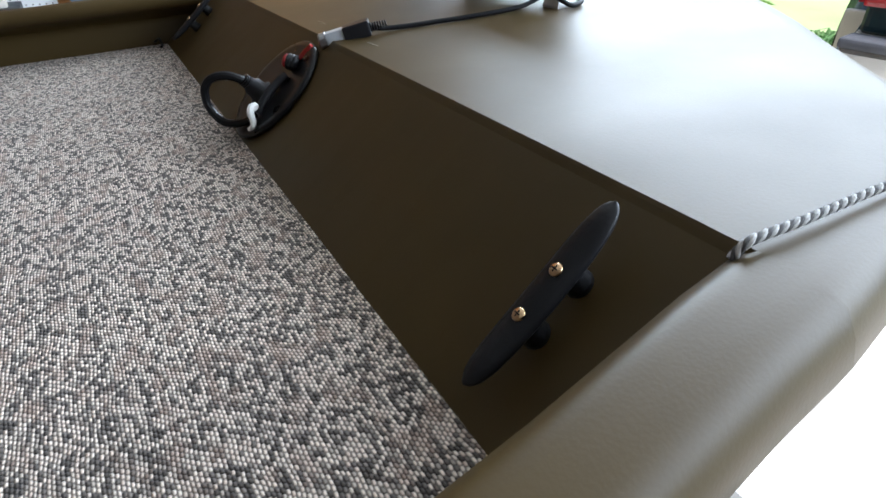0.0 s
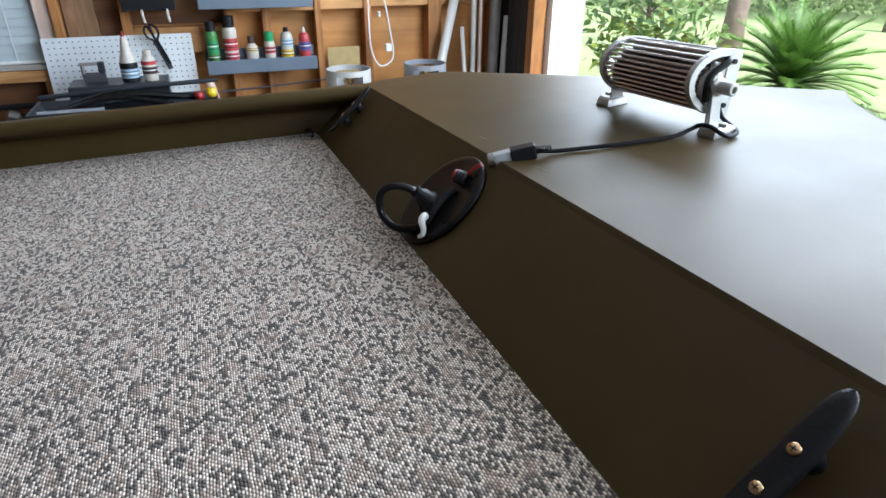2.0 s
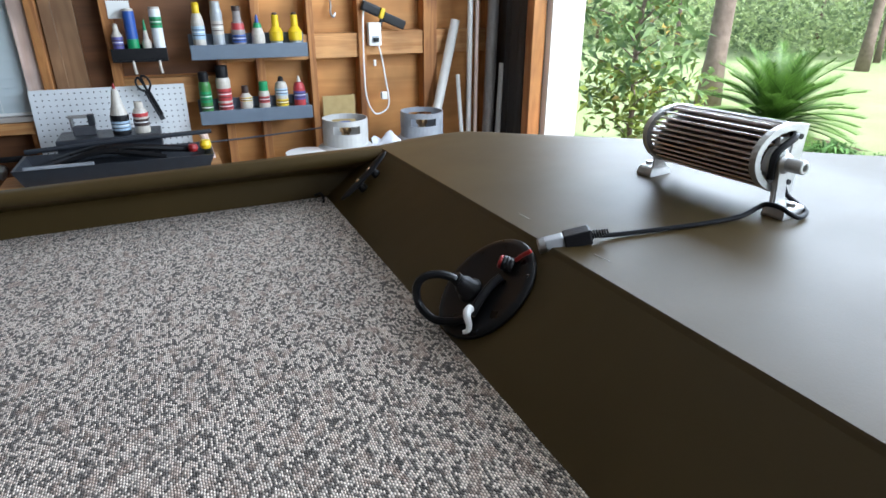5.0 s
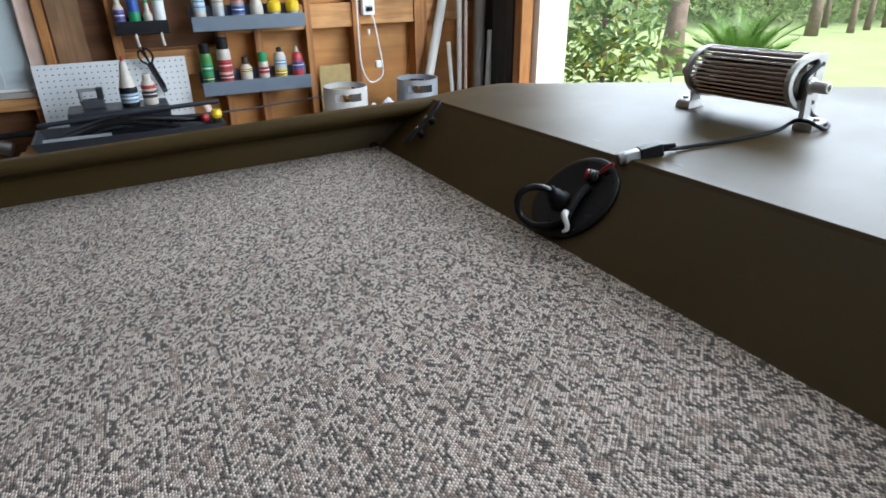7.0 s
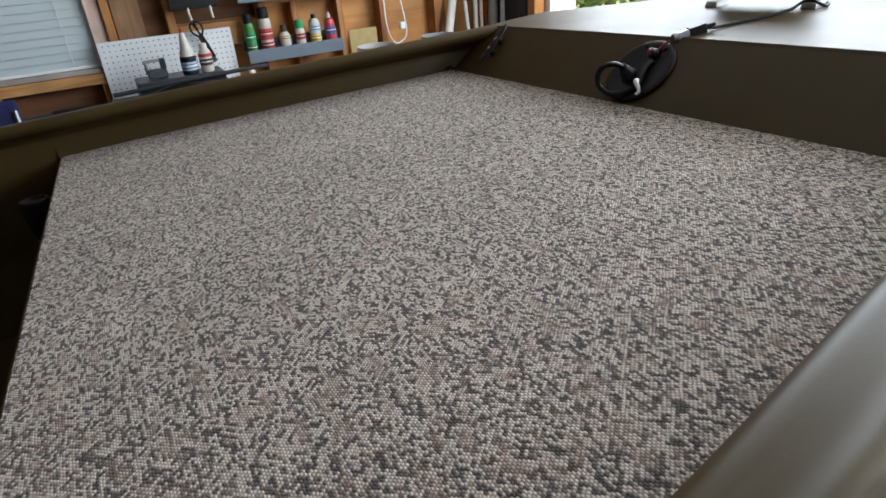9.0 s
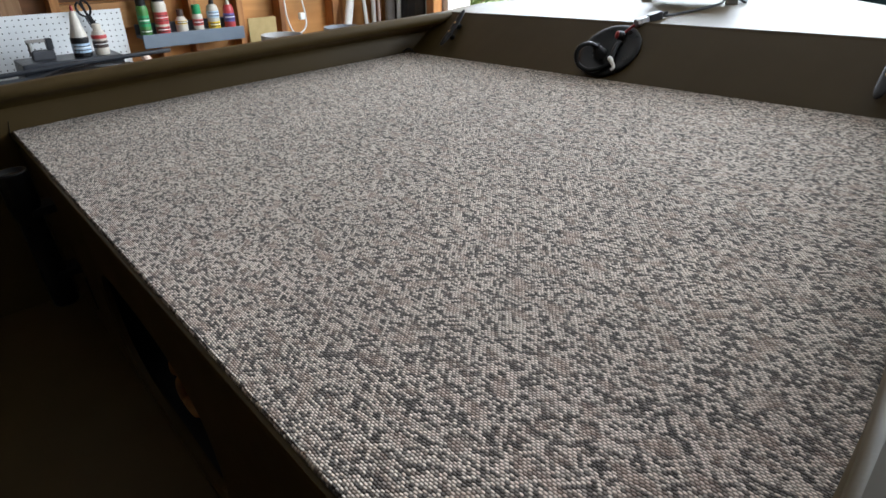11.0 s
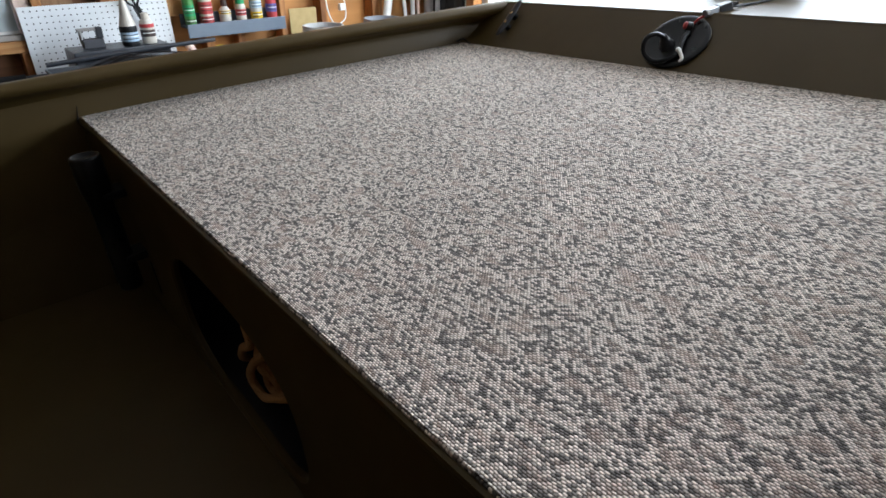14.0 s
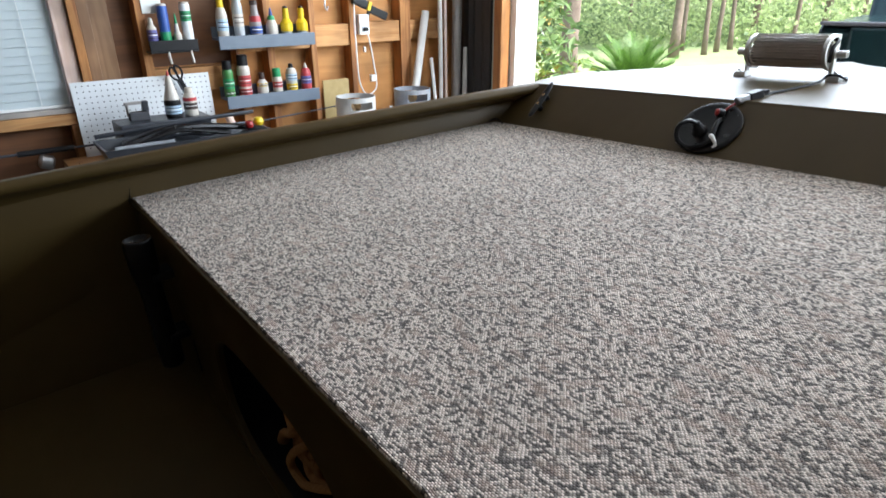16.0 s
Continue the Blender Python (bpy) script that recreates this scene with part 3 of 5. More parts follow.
# broad-leaved magnolia beside the door
rng = random.Random(3)
magnolia = tagged(new("magnolia_tree"), "young magnolia with glossy leaves and yellowing tips", "tree")
bx, by, bz = polar(-49.6, 6.6)
magnolia.location = (bx, by, bz)
bm = bmesh.new()
tube(bm, [(0, 0, -0.05), (0.02, 0.01, 0.5), (-0.03, 0, 1.2), (0.02, 0.03, 2.0), (0, 0, 3.1)], 0.035, 8, 5, 0.01)
part("trunk", bm, BARK, magnolia)
bm, ends = bmesh.new(), []
for k in range(46):
    z, a = 0.25 + 2.7 * (k / 46), k * 2.4 + rng.uniform(-0.3, 0.3)
    reach = (0.72 if z > 0.7 else 0.48) * rng.uniform(0.55, 1.0) * (1 if z < 2.0 else (3.3 - z) / 1.3)
    e = Vector((math.cos(a) * reach, math.sin(a) * reach, z + 0.16))
    tube(bm, [(0, 0, z - 0.08), tuple(e * 0.5 + Vector((0, 0, z * 0.5))), tuple(e)], 0.009, 5, 3, 0.003)
    ends += [e, e * 0.78 + Vector((0, 0, 0.22 * z)), e * 0.55 + Vector((rng.gauss(0, 0.05), rng.gauss(0, 0.05), 0.45 * z))]
part("branchwork", bm, BARK, magnolia)
old = [e for e in ends if rng.random() < 0.22]
quads("crown", clumps(rng, [e for e in ends if e.z > 0.75], 11, 0.11, 0.15, 0.06), GLOSSLEAF, magnolia)
quads("crown", clumps(rng, [e for e in ends if e.z < 1.0], 13, 0.11, 0.13, 0.05), YOUNGLEAF, magnolia)
quads("crown", clumps(rng, old, 6, 0.11, 0.12, 0.05), YELLOWLEAF, magnolia)


def sago(rng, fronds, length):
    palm = new("sago_palm")
    part("trunk", lathe(bmesh.new(), [(0.16, -0.05), (0.19, 0.1), (0.17, 0.3), (0.08, 0.42)], 14), BARK, palm)
    bm, faces = bmesh.new(), []
    for k in range(fronds):
        a = k * 2.39996
        lift = radians(86 - 84 * (k / fronds) ** 1.15)
        out = Vector((math.cos(a), math.sin(a), 0))
        p, line, ang = Vector((0, 0, 0.36)), [], lift
        L = length * rng.uniform(0.85, 1.1)
        for s in range(15):
            line.append(p.copy())
            p = p + (out * math.cos(ang) + Vector((0, 0, math.sin(ang)))) * (L / 14)
            ang -= radians(3.3)
        tube(bm, [tuple(q) for q in line[::2]], 0.007, 4, 1, 0.003)
        side = out.cross(Vector((0, 0, 1)))
        for s in range(2, 15):
            for half in range(6):
                c = line[s - 1].lerp(line[s], half / 6)
                d = (line[s] - line[s - 1]).normalized()
                w = 0.10 * math.sin(math.pi * min(1, (s + 1) / 15.5)) + 0.05
                for sgn in (-1, 1):
                    tip = c + side * sgn * w + d * w * 1.15 + Vector((0, 0, 0.03))
                    faces.append([c - d * 0.0055, c + d * 0.0055, tip])
    part("stalk", bm, PALM, palm)
    quads("fronds", faces, PALM, palm)
    return palm


palm = tagged(sago(random.Random(2), 74, 0.92), "bright green sago palm with arching feathery fronds", "palm")
px, py, pz = polar(-38.2, 8.0)
palm.location = (px, py, pz - 0.09)
rng = random.Random(8)
first = None
for az, d, s in ((-28.4, 6.6, 1.0), (-29.6, 6.9, 0.8), (-33.6, 7.2, 0.75), (-27.4, 7.0, 0.8)):
    if first is None:
        faces = []
        for k in range(150):
            a, l = rng.uniform(0, math.tau), rng.uniform(0.25, 0.42)
            o = Vector((rng.gauss(0, 0.05), rng.gauss(0, 0.05), 0))
            q = [o, o + Vector((math.cos(a) * l * 0.35, math.sin(a) * l * 0.35, l * 0.75)), o + Vector((math.cos(a) * l * 0.95, math.sin(a) * l * 0.95, l * 0.55))]
            w = Vector((-math.sin(a), math.cos(a), 0)) * 0.011
            faces += [[q[0] - w, q[0] + w, q[1] + w, q[1] - w], [q[1] - w, q[1] + w, q[2]]]
        first = tagged(quads("border_plant", faces, STRAP), "clump of green strap-leaved border plants", "plant", "border plants")
        first.matrix_world = pose(*polar(az, d))
    else:
        copy_thing(first, pose(*polar(az, d), 0, 0, 77 * s))
# pale house far behind the trees
house = thing("house", "pale house half hidden behind the far trees", "house", pose(*polar(-29.3, 44.0), 0, 0, 25))
part("wall", boxed((-4, -3, -0.3), (4, 3, 2.8)), WHITE, house)
bm = bmesh.new()
loft(bm, [[(-4.4, -3.4, 2.8), (-4.4, 0, 4.6), (-4.4, 3.4, 2.8)], [(4.4, -3.4, 2.8), (4.4, 0, 4.6), (4.4, 3.4, 2.8)]], True, True)
part("roof", bm, SLATE, house)
for x in (-2.6, -0.8, 1.0, 2.8):
    w = part("window", boxed((x - 0.4, -3.04, 0.9), (x + 0.4, -3.004, 2.0)), DARKGLASS, house)
    part("frame", boxed((x - 0.46, -3.06, 0.82), (x + 0.46, -3.03, 0.9)), WHITE, w)

# ---- pickup truck on the driveway ----
truck = thing("pickup_truck", "dark green and tan pickup truck parked on the driveway", "truck", pose(-0.262, 3.86, ground_z(-0.2, 4.0) + 0.02, 0, 0, 12))


def prism(bm, section, x0, x1, bevel=0.0):
    """A (y, z) outline drawn out along x."""
    a, b = [bm.verts.new((x0, y, z)) for y, z in section], [bm.verts.new((x1, y, z)) for y, z in section]
    fs = [bm.faces.new(a[::-1]), bm.faces.new(b)]
    for i in range(len(a)):
        fs.append(bm.faces.new((a[i], a[(i + 1) % len(a)], b[(i + 1) % len(b)], b[i])))
    if bevel:
        bmesh.ops.bevel(bm, geom=list({e for f in fs for e in f.edges}), offset=bevel, segments=3, affect="EDGES", profile=0.6)
    return bm


part("bed", prism(bmesh.new(), [(0.03, 0.78), (0.03, 1.38), (0.10, 1.415), (2.05, 1.415), (2.05, 0.78)], -1.0, 1.0, 0.05), TRUCKGREEN, truck)
part("tailgate", boxed((-0.80, -0.006, 0.80), (0.80, 0.05, 1.40), 0.022), TRUCKGREEN, truck)
part("cap_rail", boxed((-0.99, -0.01, 1.405), (0.99, 0.09, 1.43), 0.01), BUMPERPAD, truck, "dark plastic rail along the tailgate's top")
part("lower_body", prism(bmesh.new(), [(0.05, 0.60), (0.05, 0.80), (5.6, 0.80), (5.6, 0.52), (2.0, 0.52), (0.4, 0.56)], -1.015, 1.015, 0.03), TAN, truck, "tan lower body")
part("cab", prism(bmesh.new(), [(2.10, 0.70), (2.10, 1.35), (2.35, 1.95), (3.9, 1.97), (4.45, 1.40), (5.75, 1.25), (5.85, 0.70)], -0.95, 0.95, 0.06), TRUCKGREEN, truck)
part("rear_window", boxed((-0.7, 2.12, 1.45), (0.7, 2.16, 1.85), 0.01, Matrix.Translation((0, 0.12, 0)) @ Matrix.Rotation(radians(0), 4, "X")), DARKGLASS, truck)
for sx in (-1, 1):
    bm = bmesh.new()
    secs = []
    for k in range(17):
        a = math.pi * k / 16
        y, z = 1.05 + 0.52 * math.cos(a), 0.60 + 0.52 * math.sin(a)
        secs.append([(sx * 0.98, y, z), (sx * 1.20, y, z), (sx * 1.235, 1.05 + 0.58 * math.cos(a), 0.60 + 0.58 * math.sin(a)), (sx * 1.15, 1.05 + 0.70 * math.cos(a), 0.60 + 0.66 * math.sin(a)), (sx * 0.98, 1.05 + 0.86 * math.cos(a), 0.60 + 0.74 * math.sin(a))])
    part("fender", loft(bm, secs, True, True), TRUCKGREEN, truck, "", True)
    lamp = part("tail_light", boxed((min(sx * 0.875, sx * 1.006), -0.014, 0.935), (max(sx * 0.875, sx * 1.006), 0.16, 1.285), 0.02), LENSRED, truck, "red tail light with a clear reversing lens")
    part("lens", boxed((min(sx * 0.89, sx * 0.99), -0.020, 1.095), (max(sx * 0.89, sx * 0.99), 0.0, 1.165), 0.008), LENSCLEAR, lamp, "clear reversing lens")
    part("lens", boxed((min(sx * 0.89, sx * 0.99), -0.019, 0.955), (max(sx * 0.89, sx * 0.99), 0.0, 1.085), 0.008), RED, lamp)
    part("marker", boxed((min(sx * 1.10, sx * 1.13), 0.34, 0.90), (max(sx * 1.10, sx * 1.13), 0.42, 0.93), 0.006), LENSRED, truck, "small red side marker")
    part("mud_flap", boxed((min(sx * 0.98, sx * 1.18), 0.30, 0.45), (max(sx * 0.98, sx * 1.18), 0.36, 0.86), 0.02), TAN, truck, "tan lower fender end")
    part("bumper", boxed((min(sx * 0.36, sx * 1.03), -0.16, 0.55), (max(sx * 0.36, sx * 1.03), -0.04, 0.745), 0.035), CHROME, truck, "chrome bumper end")
    for y in (1.05, 4.75):
        wheel = part("wheel", lathe(bmesh.new(), [(0.25, -0.13), (0.37, -0.13), (0.40, -0.09), (0.405, 0.0), (0.40, 0.09), (0.37, 0.13), (0.25, 0.13)], 28, Matrix.Translation((sx * 0.88, y, 0.405)) @ Matrix.Rotation(radians(90), 4, "Y")), TYRE, truck)
        part("rim", lathe(bmesh.new(), [(0.10, -0.10), (0.24, -0.12), (0.245, 0.12), (0.10, 0.10)], 20, Matrix.Translation((sx * 0.88, y, 0.405)) @ Matrix.Rotation(radians(90), 4, "Y")), ALU, wheel)
part("bumper_pad", boxed((-1.02, -0.18, 0.735), (1.02, 0.03, 0.79), 0.018), BUMPERPAD, truck)
part("step_pad", boxed((-0.37, -0.165, 0.56), (0.37, -0.03, 0.738), 0.02), BUMPERPAD, truck)
part("hitch", boxed((-0.16, -0.10, 0.44), (0.16, 0.3, 0.56), 0.02), BLACK, truck)

# ---- the boat ----
boat = thing("boat", "olive-drab painted skiff with a carpeted deck and pointed foredeck", "boat", TILT)
DECK = 0.100          # height of gunwale and foredeck over the carpet
CROWN = 0.008         # camber of the foredeck, which flattens to EDGE along its after edge
EDGE = 0.002


def base_half(y, side=-1):     # half width of the carpet
    if side > 0:
        return lip_half(y, 1) + 0.008
    return along((-2.4, -1.0, -0.6, -0.3, 0.0, 0.3), (0.87, 0.829, 0.795, 0.744, 0.678, 0.62), y)


def lip_half(y, side=-1):      # half width between the rolled inner lips of the gunwales
    if side > 0:
        return along((-2.4, -1.4, -0.87, -0.67, -0.41, -0.03, 0.125), (0.83, 0.80, 0.754, 0.728, 0.683, 0.6135, 0.578), y)
    return along((-2.4, -1.4, -0.85, -0.67, -0.43, -0.04, 0.125), (0.83, 0.80, 0.756, 0.73, 0.69, 0.62, 0.581), y)


def rail_half(y, side=-1):     # half width over the gunwales' outer edges
    if side > 0:
        return along((-2.4, -0.6, -0.04, 0.125), (0.89, 0.775, 0.6745, 0.6455), y)
    return lip_half(y) + along((-0.1, 0.125), (0.064, 0.070), y)


def oblique(x):       # the foredeck's after edge runs slightly askew
    return 0.0022 + 0.016 * max(-0.57, min(0.57, x))


def gunwale(side):
    secs = []
    for i in range(51):
        y = -2.4 + (2.5245 + oblique(side)) * i / 50
        b, p, r = base_half(y, side) + 0.006, lip_half(y, side), rail_half(y, side)
        prof = [(b, -0.42), (b, -0.004), (b - 0.006, 0.045), (p + 0.030, 0.066), (p + 0.012, 0.072), (p + 0.004, 0.078), (p, 0.087), (p + 0.003, 0.095), (p + 0.012, DECK), (p + 0.018, DECK + 0.0006), (p + 0.023, DECK + 0.0008), (r - 0.030, DECK), (r - 0.022, DECK - 0.0005), (r - 0.010, DECK - 0.005), (r - 0.003, DECK - 0.018), (r, DECK - 0.032), (r - 0.004, DECK - 0.048), (r - 0.02, DECK - 0.06)] + ([(r - 0.045, 0.0), (r - 0.07, -0.15), (r - 0.16, -0.5)] if side > 0 else [(r - 0.002, -0.05), (r - 0.004, -0.2), (r - 0.06, -0.5)])
        secs.append([(side * x, y, z) for x, z in prof])
    return loft(bmesh.new(), secs, False)


part("gunwale", gunwale(-1), OLIVE, boat, "", True)
part("gunwale", gunwale(1), OLIVE, boat, "", True)
# carpet with a rounded, slightly uneven edge
rng = random.Random(4)
bm = bmesh.new()
secs = []
for i in range(81):
    y = 0.004 - 1.004 * i / 80
    w, e = base_half(y) + rng.uniform(-0.0012, 0.0012), base_half(y, 1)
    fray = rng.uniform(-0.001, 0.001) if i == 80 else 0
    secs.append([(-w, y + fray, -0.004), (-w, y + fray, -0.0015), (-w + 0.003, y + fray, 0.0)] + [(-w + 0.003 + (w + e - 0.006) * k / 24, y + fray, 0.0) for k in range(1, 24)] + [(e - 0.003, y + fray, 0.0), (e, y + fray, -0.0015), (e, y + fray, -0.004)])
secs.append([(x, y - 0.002, min(z, -0.002)) for x, y, z in secs[-1]])
secs.append([(x, y, -0.004) for x, y, z in secs[-1]])
loft(bm, [[(x, y * (1.0265 + 0.0262 * x), z) for x, y, z in sec] for sec in secs])
part("deck_carpet", bm, CARPET, boat, "flat woven carpet flecked beige, grey and charcoal")
# sloping bulkhead under the foredeck
bm = bmesh.new()
secs = []
for k in range(25):
    u = -1 + k / 12
    c = EDGE * (1 - u * u)
    b = 0.70 if u < 0 else 0.622
    secs.append([(b * u, -0.004, -0.006), ((b - 0.003) * u, 0.0, -0.002), (0.60 * u, 0.119 + oblique(0.6 * u), DECK + c - 0.0055), (0.599 * u, 0.1225 + oblique(0.6 * u), DECK + c - 0.0018), (0.598 * u, 0.1245 + oblique(0.6 * u), DECK + c)])
part("bulkhead", loft(bm, secs), OLIVE, boat)


def fore_half(y, side=-1):
    if side > 0:
        return along((0.1245, 0.33, 0.36, 0.52, 0.565, 0.65, 0.74, 0.77), (0.6455, 0.603, 0.589, 0.375, 0.305, 0.170, 0.040, 0.006), y)
    return along((0.1245, 0.19, 0.27, 0.32, 0.36, 0.52, 0.565, 0.65, 0.74, 0.77), (0.651, 0.665, 0.667, 0.656, 0.612, 0.378, 0.305, 0.170, 0.040, 0.006), y)


bm = bmesh.new()
secs = []
for k in range(45):
    y = 0.1245 + 0.6455 * k / 44
    def flank(w):
        e = min(1.0, w / 0.1)
        return [(w - 0.20 * e, -0.5), (w - 0.09 * e, -0.15), (w - 0.05 * e, 0.0), (w - 0.02 * e, DECK - 0.06), (w - 0.004 * e, DECK - 0.048), (w, DECK - 0.032), (w - 0.003 * e, DECK - 0.018), (w - 0.010 * e, DECK - 0.005), (w - 0.022 * e, DECK - 0.001)]
    right, left = flank(fore_half(y, 1)), flank(fore_half(y))
    fr, fl = right[-1][0], left[-1][0]
    mid = [((fr if u > 0 else fl) * u, DECK - 0.001 + (EDGE + (CROWN - EDGE) * min(1.0, (y - 0.1245) / 0.2) + 0.001) * (1 - min(1, abs(fl * u) / 0.62) ** 2) * min(1, fl / 0.25)) for u in (0.97, 0.9, 0.75, 0.5, 0.25, 0, -0.25, -0.5, -0.75, -0.9, -0.97)]
    secs.append([(x, y, z) for x, z in right] + [(x, y, z) for x, z in mid] + [(-x, y, z) for x, z in left[::-1]])
secs = [[(x, y + oblique(x) * max(0.0, 1 - (y - 0.1245) / 0.25), z) for x, y, z in sec] for sec in secs]
part("foredeck", loft(bm, secs), OLIVE, boat, "", True)


def skew(bm):
    """Shears the after face to the slightly oblique edge of the carpet."""
    for v in bm.verts:
        v.co.y -= 0.0265 + 0.0262 * v.co.x
    return bm


# after face of the raised deck with its pocket
PX, PZ, PA, PB = -0.105, -0.262, 0.250, 0.130
bm = bmesh.new()
rings = [[], [], [], []]
for k in range(64):
    a = math.tau * k / 64
    ca, sa = math.cos(a), math.sin(a)
    ex, ez = PX + PA * abs(ca) ** 0.68 * (1 if ca >= 0 else -1), PZ + PB * abs(sa) ** 0.68 * (1 if sa >= 0 else -1)
    lim = min(((0.765 - PX) if ca > 0 else (0.83 + PX)) / max(abs(ca), 1e-6), ((-0.012 - PZ) if sa > 0 else (PZ + 0.41)) / max(abs(sa), 1e-6))
    ox, oz = PX + ca * lim, PZ + sa * lim
    rings[0].append(bm.verts.new((ox, -1.003, oz)))
    rings[1].append(bm.verts.new((ex + 0.006 * ca, -1.003, ez + 0.006 * sa)))
    rings[2].append(bm.verts.new((ex, -0.999, ez)))
    rings[3].append(bm.verts.new((ex, -0.989, ez)))
for a, b in zip(rings, rings[1:]):
    for k in range(64):
        bm.faces.new((a[k], a[(k + 1) % 64], b[(k + 1) % 64], b[k]))
skew(bm)
part("aft_panel", bm, OLIVE, boat, "olive panel with an oval pocket opening")
part("panel_lip", skew(boxed((-0.829, -1.0078, -0.016), (0.76, -0.985, -0.0045), 0.004)), OLIVE, boat)
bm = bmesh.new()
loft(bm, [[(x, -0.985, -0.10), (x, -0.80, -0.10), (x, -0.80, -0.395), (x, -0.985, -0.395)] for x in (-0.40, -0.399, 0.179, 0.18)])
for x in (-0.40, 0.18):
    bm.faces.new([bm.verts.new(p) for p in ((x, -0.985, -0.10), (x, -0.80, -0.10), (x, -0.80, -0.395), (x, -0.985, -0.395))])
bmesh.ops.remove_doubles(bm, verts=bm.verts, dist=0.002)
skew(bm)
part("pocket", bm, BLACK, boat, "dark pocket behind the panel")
part("cockpit_floor", boxed((-0.86, -2.4, -0.425), (0.80, -1.0, -0.40)), OLIVE, boat)
part("transom", boxed((-0.86, -2.44, -0.5), (0.86, -2.4, 0.07), 0.006), OLIVE, boat)
part("hull_bottom", boxed((-0.76, -2.4, -0.52), (0.76, 0.35, -0.49), 0.01), OLIVE, boat)

# fittings on the sloping bulkhead: x across, y up the slope, z out of it
SLOPE = Matrix.Rotation(radians(38.66), 4, "X")


def on_slope(x, y, z=0.0, turn=0.0):
    return SLOPE @ pose(x, y, z, 0, 0, turn)


def cleat_mesh():
    bm = bmesh.new()
    secs = []
    for k in range(29):
        u = math.sin(-math.pi / 2 + math.pi * k / 28)
        y = 0.0635 * u
        w = 0.0114 * max(0.02, 1 - abs(u) ** 7) ** 0.5 * (1 - 0.20 * u * u)
        z = 0.0175 + 0.0028 * u * u
        t = 0.0050 * max(0.12, 1 - abs(u) ** 6) ** 0.5
        secs.append([(w * math.cos(q * math.tau / 14), y, z + t * math.sin(q * math.tau / 14)) for q in range(14)])
    loft(bm, secs, True, True)
    for s in (-1, 1):
        lathe(bm, [(0.0092, 0), (0.0088, 0.004), (0.0078, 0.009), (0.0085, 0.017)], 14, Matrix.Translation((0, s * 0.0185, 0)))
    return mesh("cleat", bm, BLACK, True)


def screw_mesh():
    bm = bmesh.new()
    lathe(bm, [(0.0042, 0.0), (0.0042, 0.0006), (0.0034, 0.0016), (0.0, 0.0020)], 16)
    return mesh("screw", bm, BRASS, True)


cleat, screw = cleat_mesh(), screw_mesh()
for x in (0.527, -0.527):
    c = new("cleat", cleat)
    c.parent, c["label"] = boat, "black nylon mooring cleat with two brass screws"
    c.matrix_local = on_slope(x, 0.0862, 0.0005)
    for s in (-1, 1):
        q = new("screw", screw)
        q.parent = c
        q.matrix_local = pose(0, s * 0.0155, 0.0227, 0, 0, 20 * s)
        slot = boxed((-0.0021, s * 0.0155 - 0.0004, 0.0240), (0.0021, s * 0.0155 + 0.0004, 0.0248))
        box(slot, (-0.0004, s * 0.0155 - 0.0021, 0.0240), (0.0004, s * 0.0155 + 0.0021, 0.0247))
        part("screw_slot", slot, BLACK, c)

plate = part("access_plate", lathe(bmesh.new(), [(0.070, 0.0), (0.0725, 0.001), (0.0725, 0.004), (0.070, 0.006), (0.062, 0.0066), (0.058, 0.0058), (0.0, 0.0062)], 48, on_slope(-0.015, 0.0765, 0.0)), GLOSSBLACK, boat, "round glossy black switch plate", True)
part("socket", lathe(bmesh.new(), [(0.017, 0.004), (0.017, 0.009), (0.0130, 0.012), (0.0120, 0.022), (0.0085, 0.027), (0.007, 0.035)], 20, on_slope(-0.029, 0.061)), BLACK, plate, "", True)
part("cable_loop", tube(bmesh.new(), [SLOPE @ Vector(p) for p in ((-0.028, 0.060, 0.026), (-0.029, 0.058, 0.039), (-0.035, 0.050, 0.053), (-0.043, 0.035, 0.061), (-0.047, 0.019, 0.056), (-0.043, 0.006, 0.039), (-0.026, 0.005, 0.021), (-0.004, 0.020, 0.012), (0.012, 0.036, 0.011))], 0.0052, 10, 8), GLOSSBLACK, plate)
for z in (0.0285, 0.0315, 0.0345):
    part("relief_ring", lathe(bmesh.new(), [(0.0078, 0.0), (0.0086, 0.0008), (0.0078, 0.0016)], 14, on_slope(-0.0285, 0.0605, z)), GLOSSBLACK, plate, "", True)
lean = on_slope(-0.001, 0.1160, 0.007) @ Vector((-0.62, -0.36, 0.70)).to_track_quat("Z", "Y").to_matrix().to_4x4()
button = part("switch", lathe(bmesh.new(), [(0.009, -0.003), (0.0098, 0.0), (0.0098, 0.002), (0.0085, 0.003), (0.0098, 0.004), (0.0098, 0.006), (0.0085, 0.007), (0.0098, 0.008), (0.0098, 0.010), (0.009, 0.011)], 20, lean), BLACK, plate, "ribbed black switch barrel", True)
part("hose", tube(bmesh.new(), [SLOPE @ Vector(p) for p in ((0.012, 0.040, 0.011), (0.007, 0.062, 0.013), (0.003, 0.082, 0.012), (0.003, 0.098, 0.009))], 0.0055, 10, 6), BLACK, plate, "black hose between clamp and switch")
part("switch_cap", lathe(bmesh.new(), [(0.0084, 0.0108), (0.0084, 0.0135), (0.007, 0.0155), (0.0, 0.016)], 18, lean), RED, button, "red push-button cap", True)
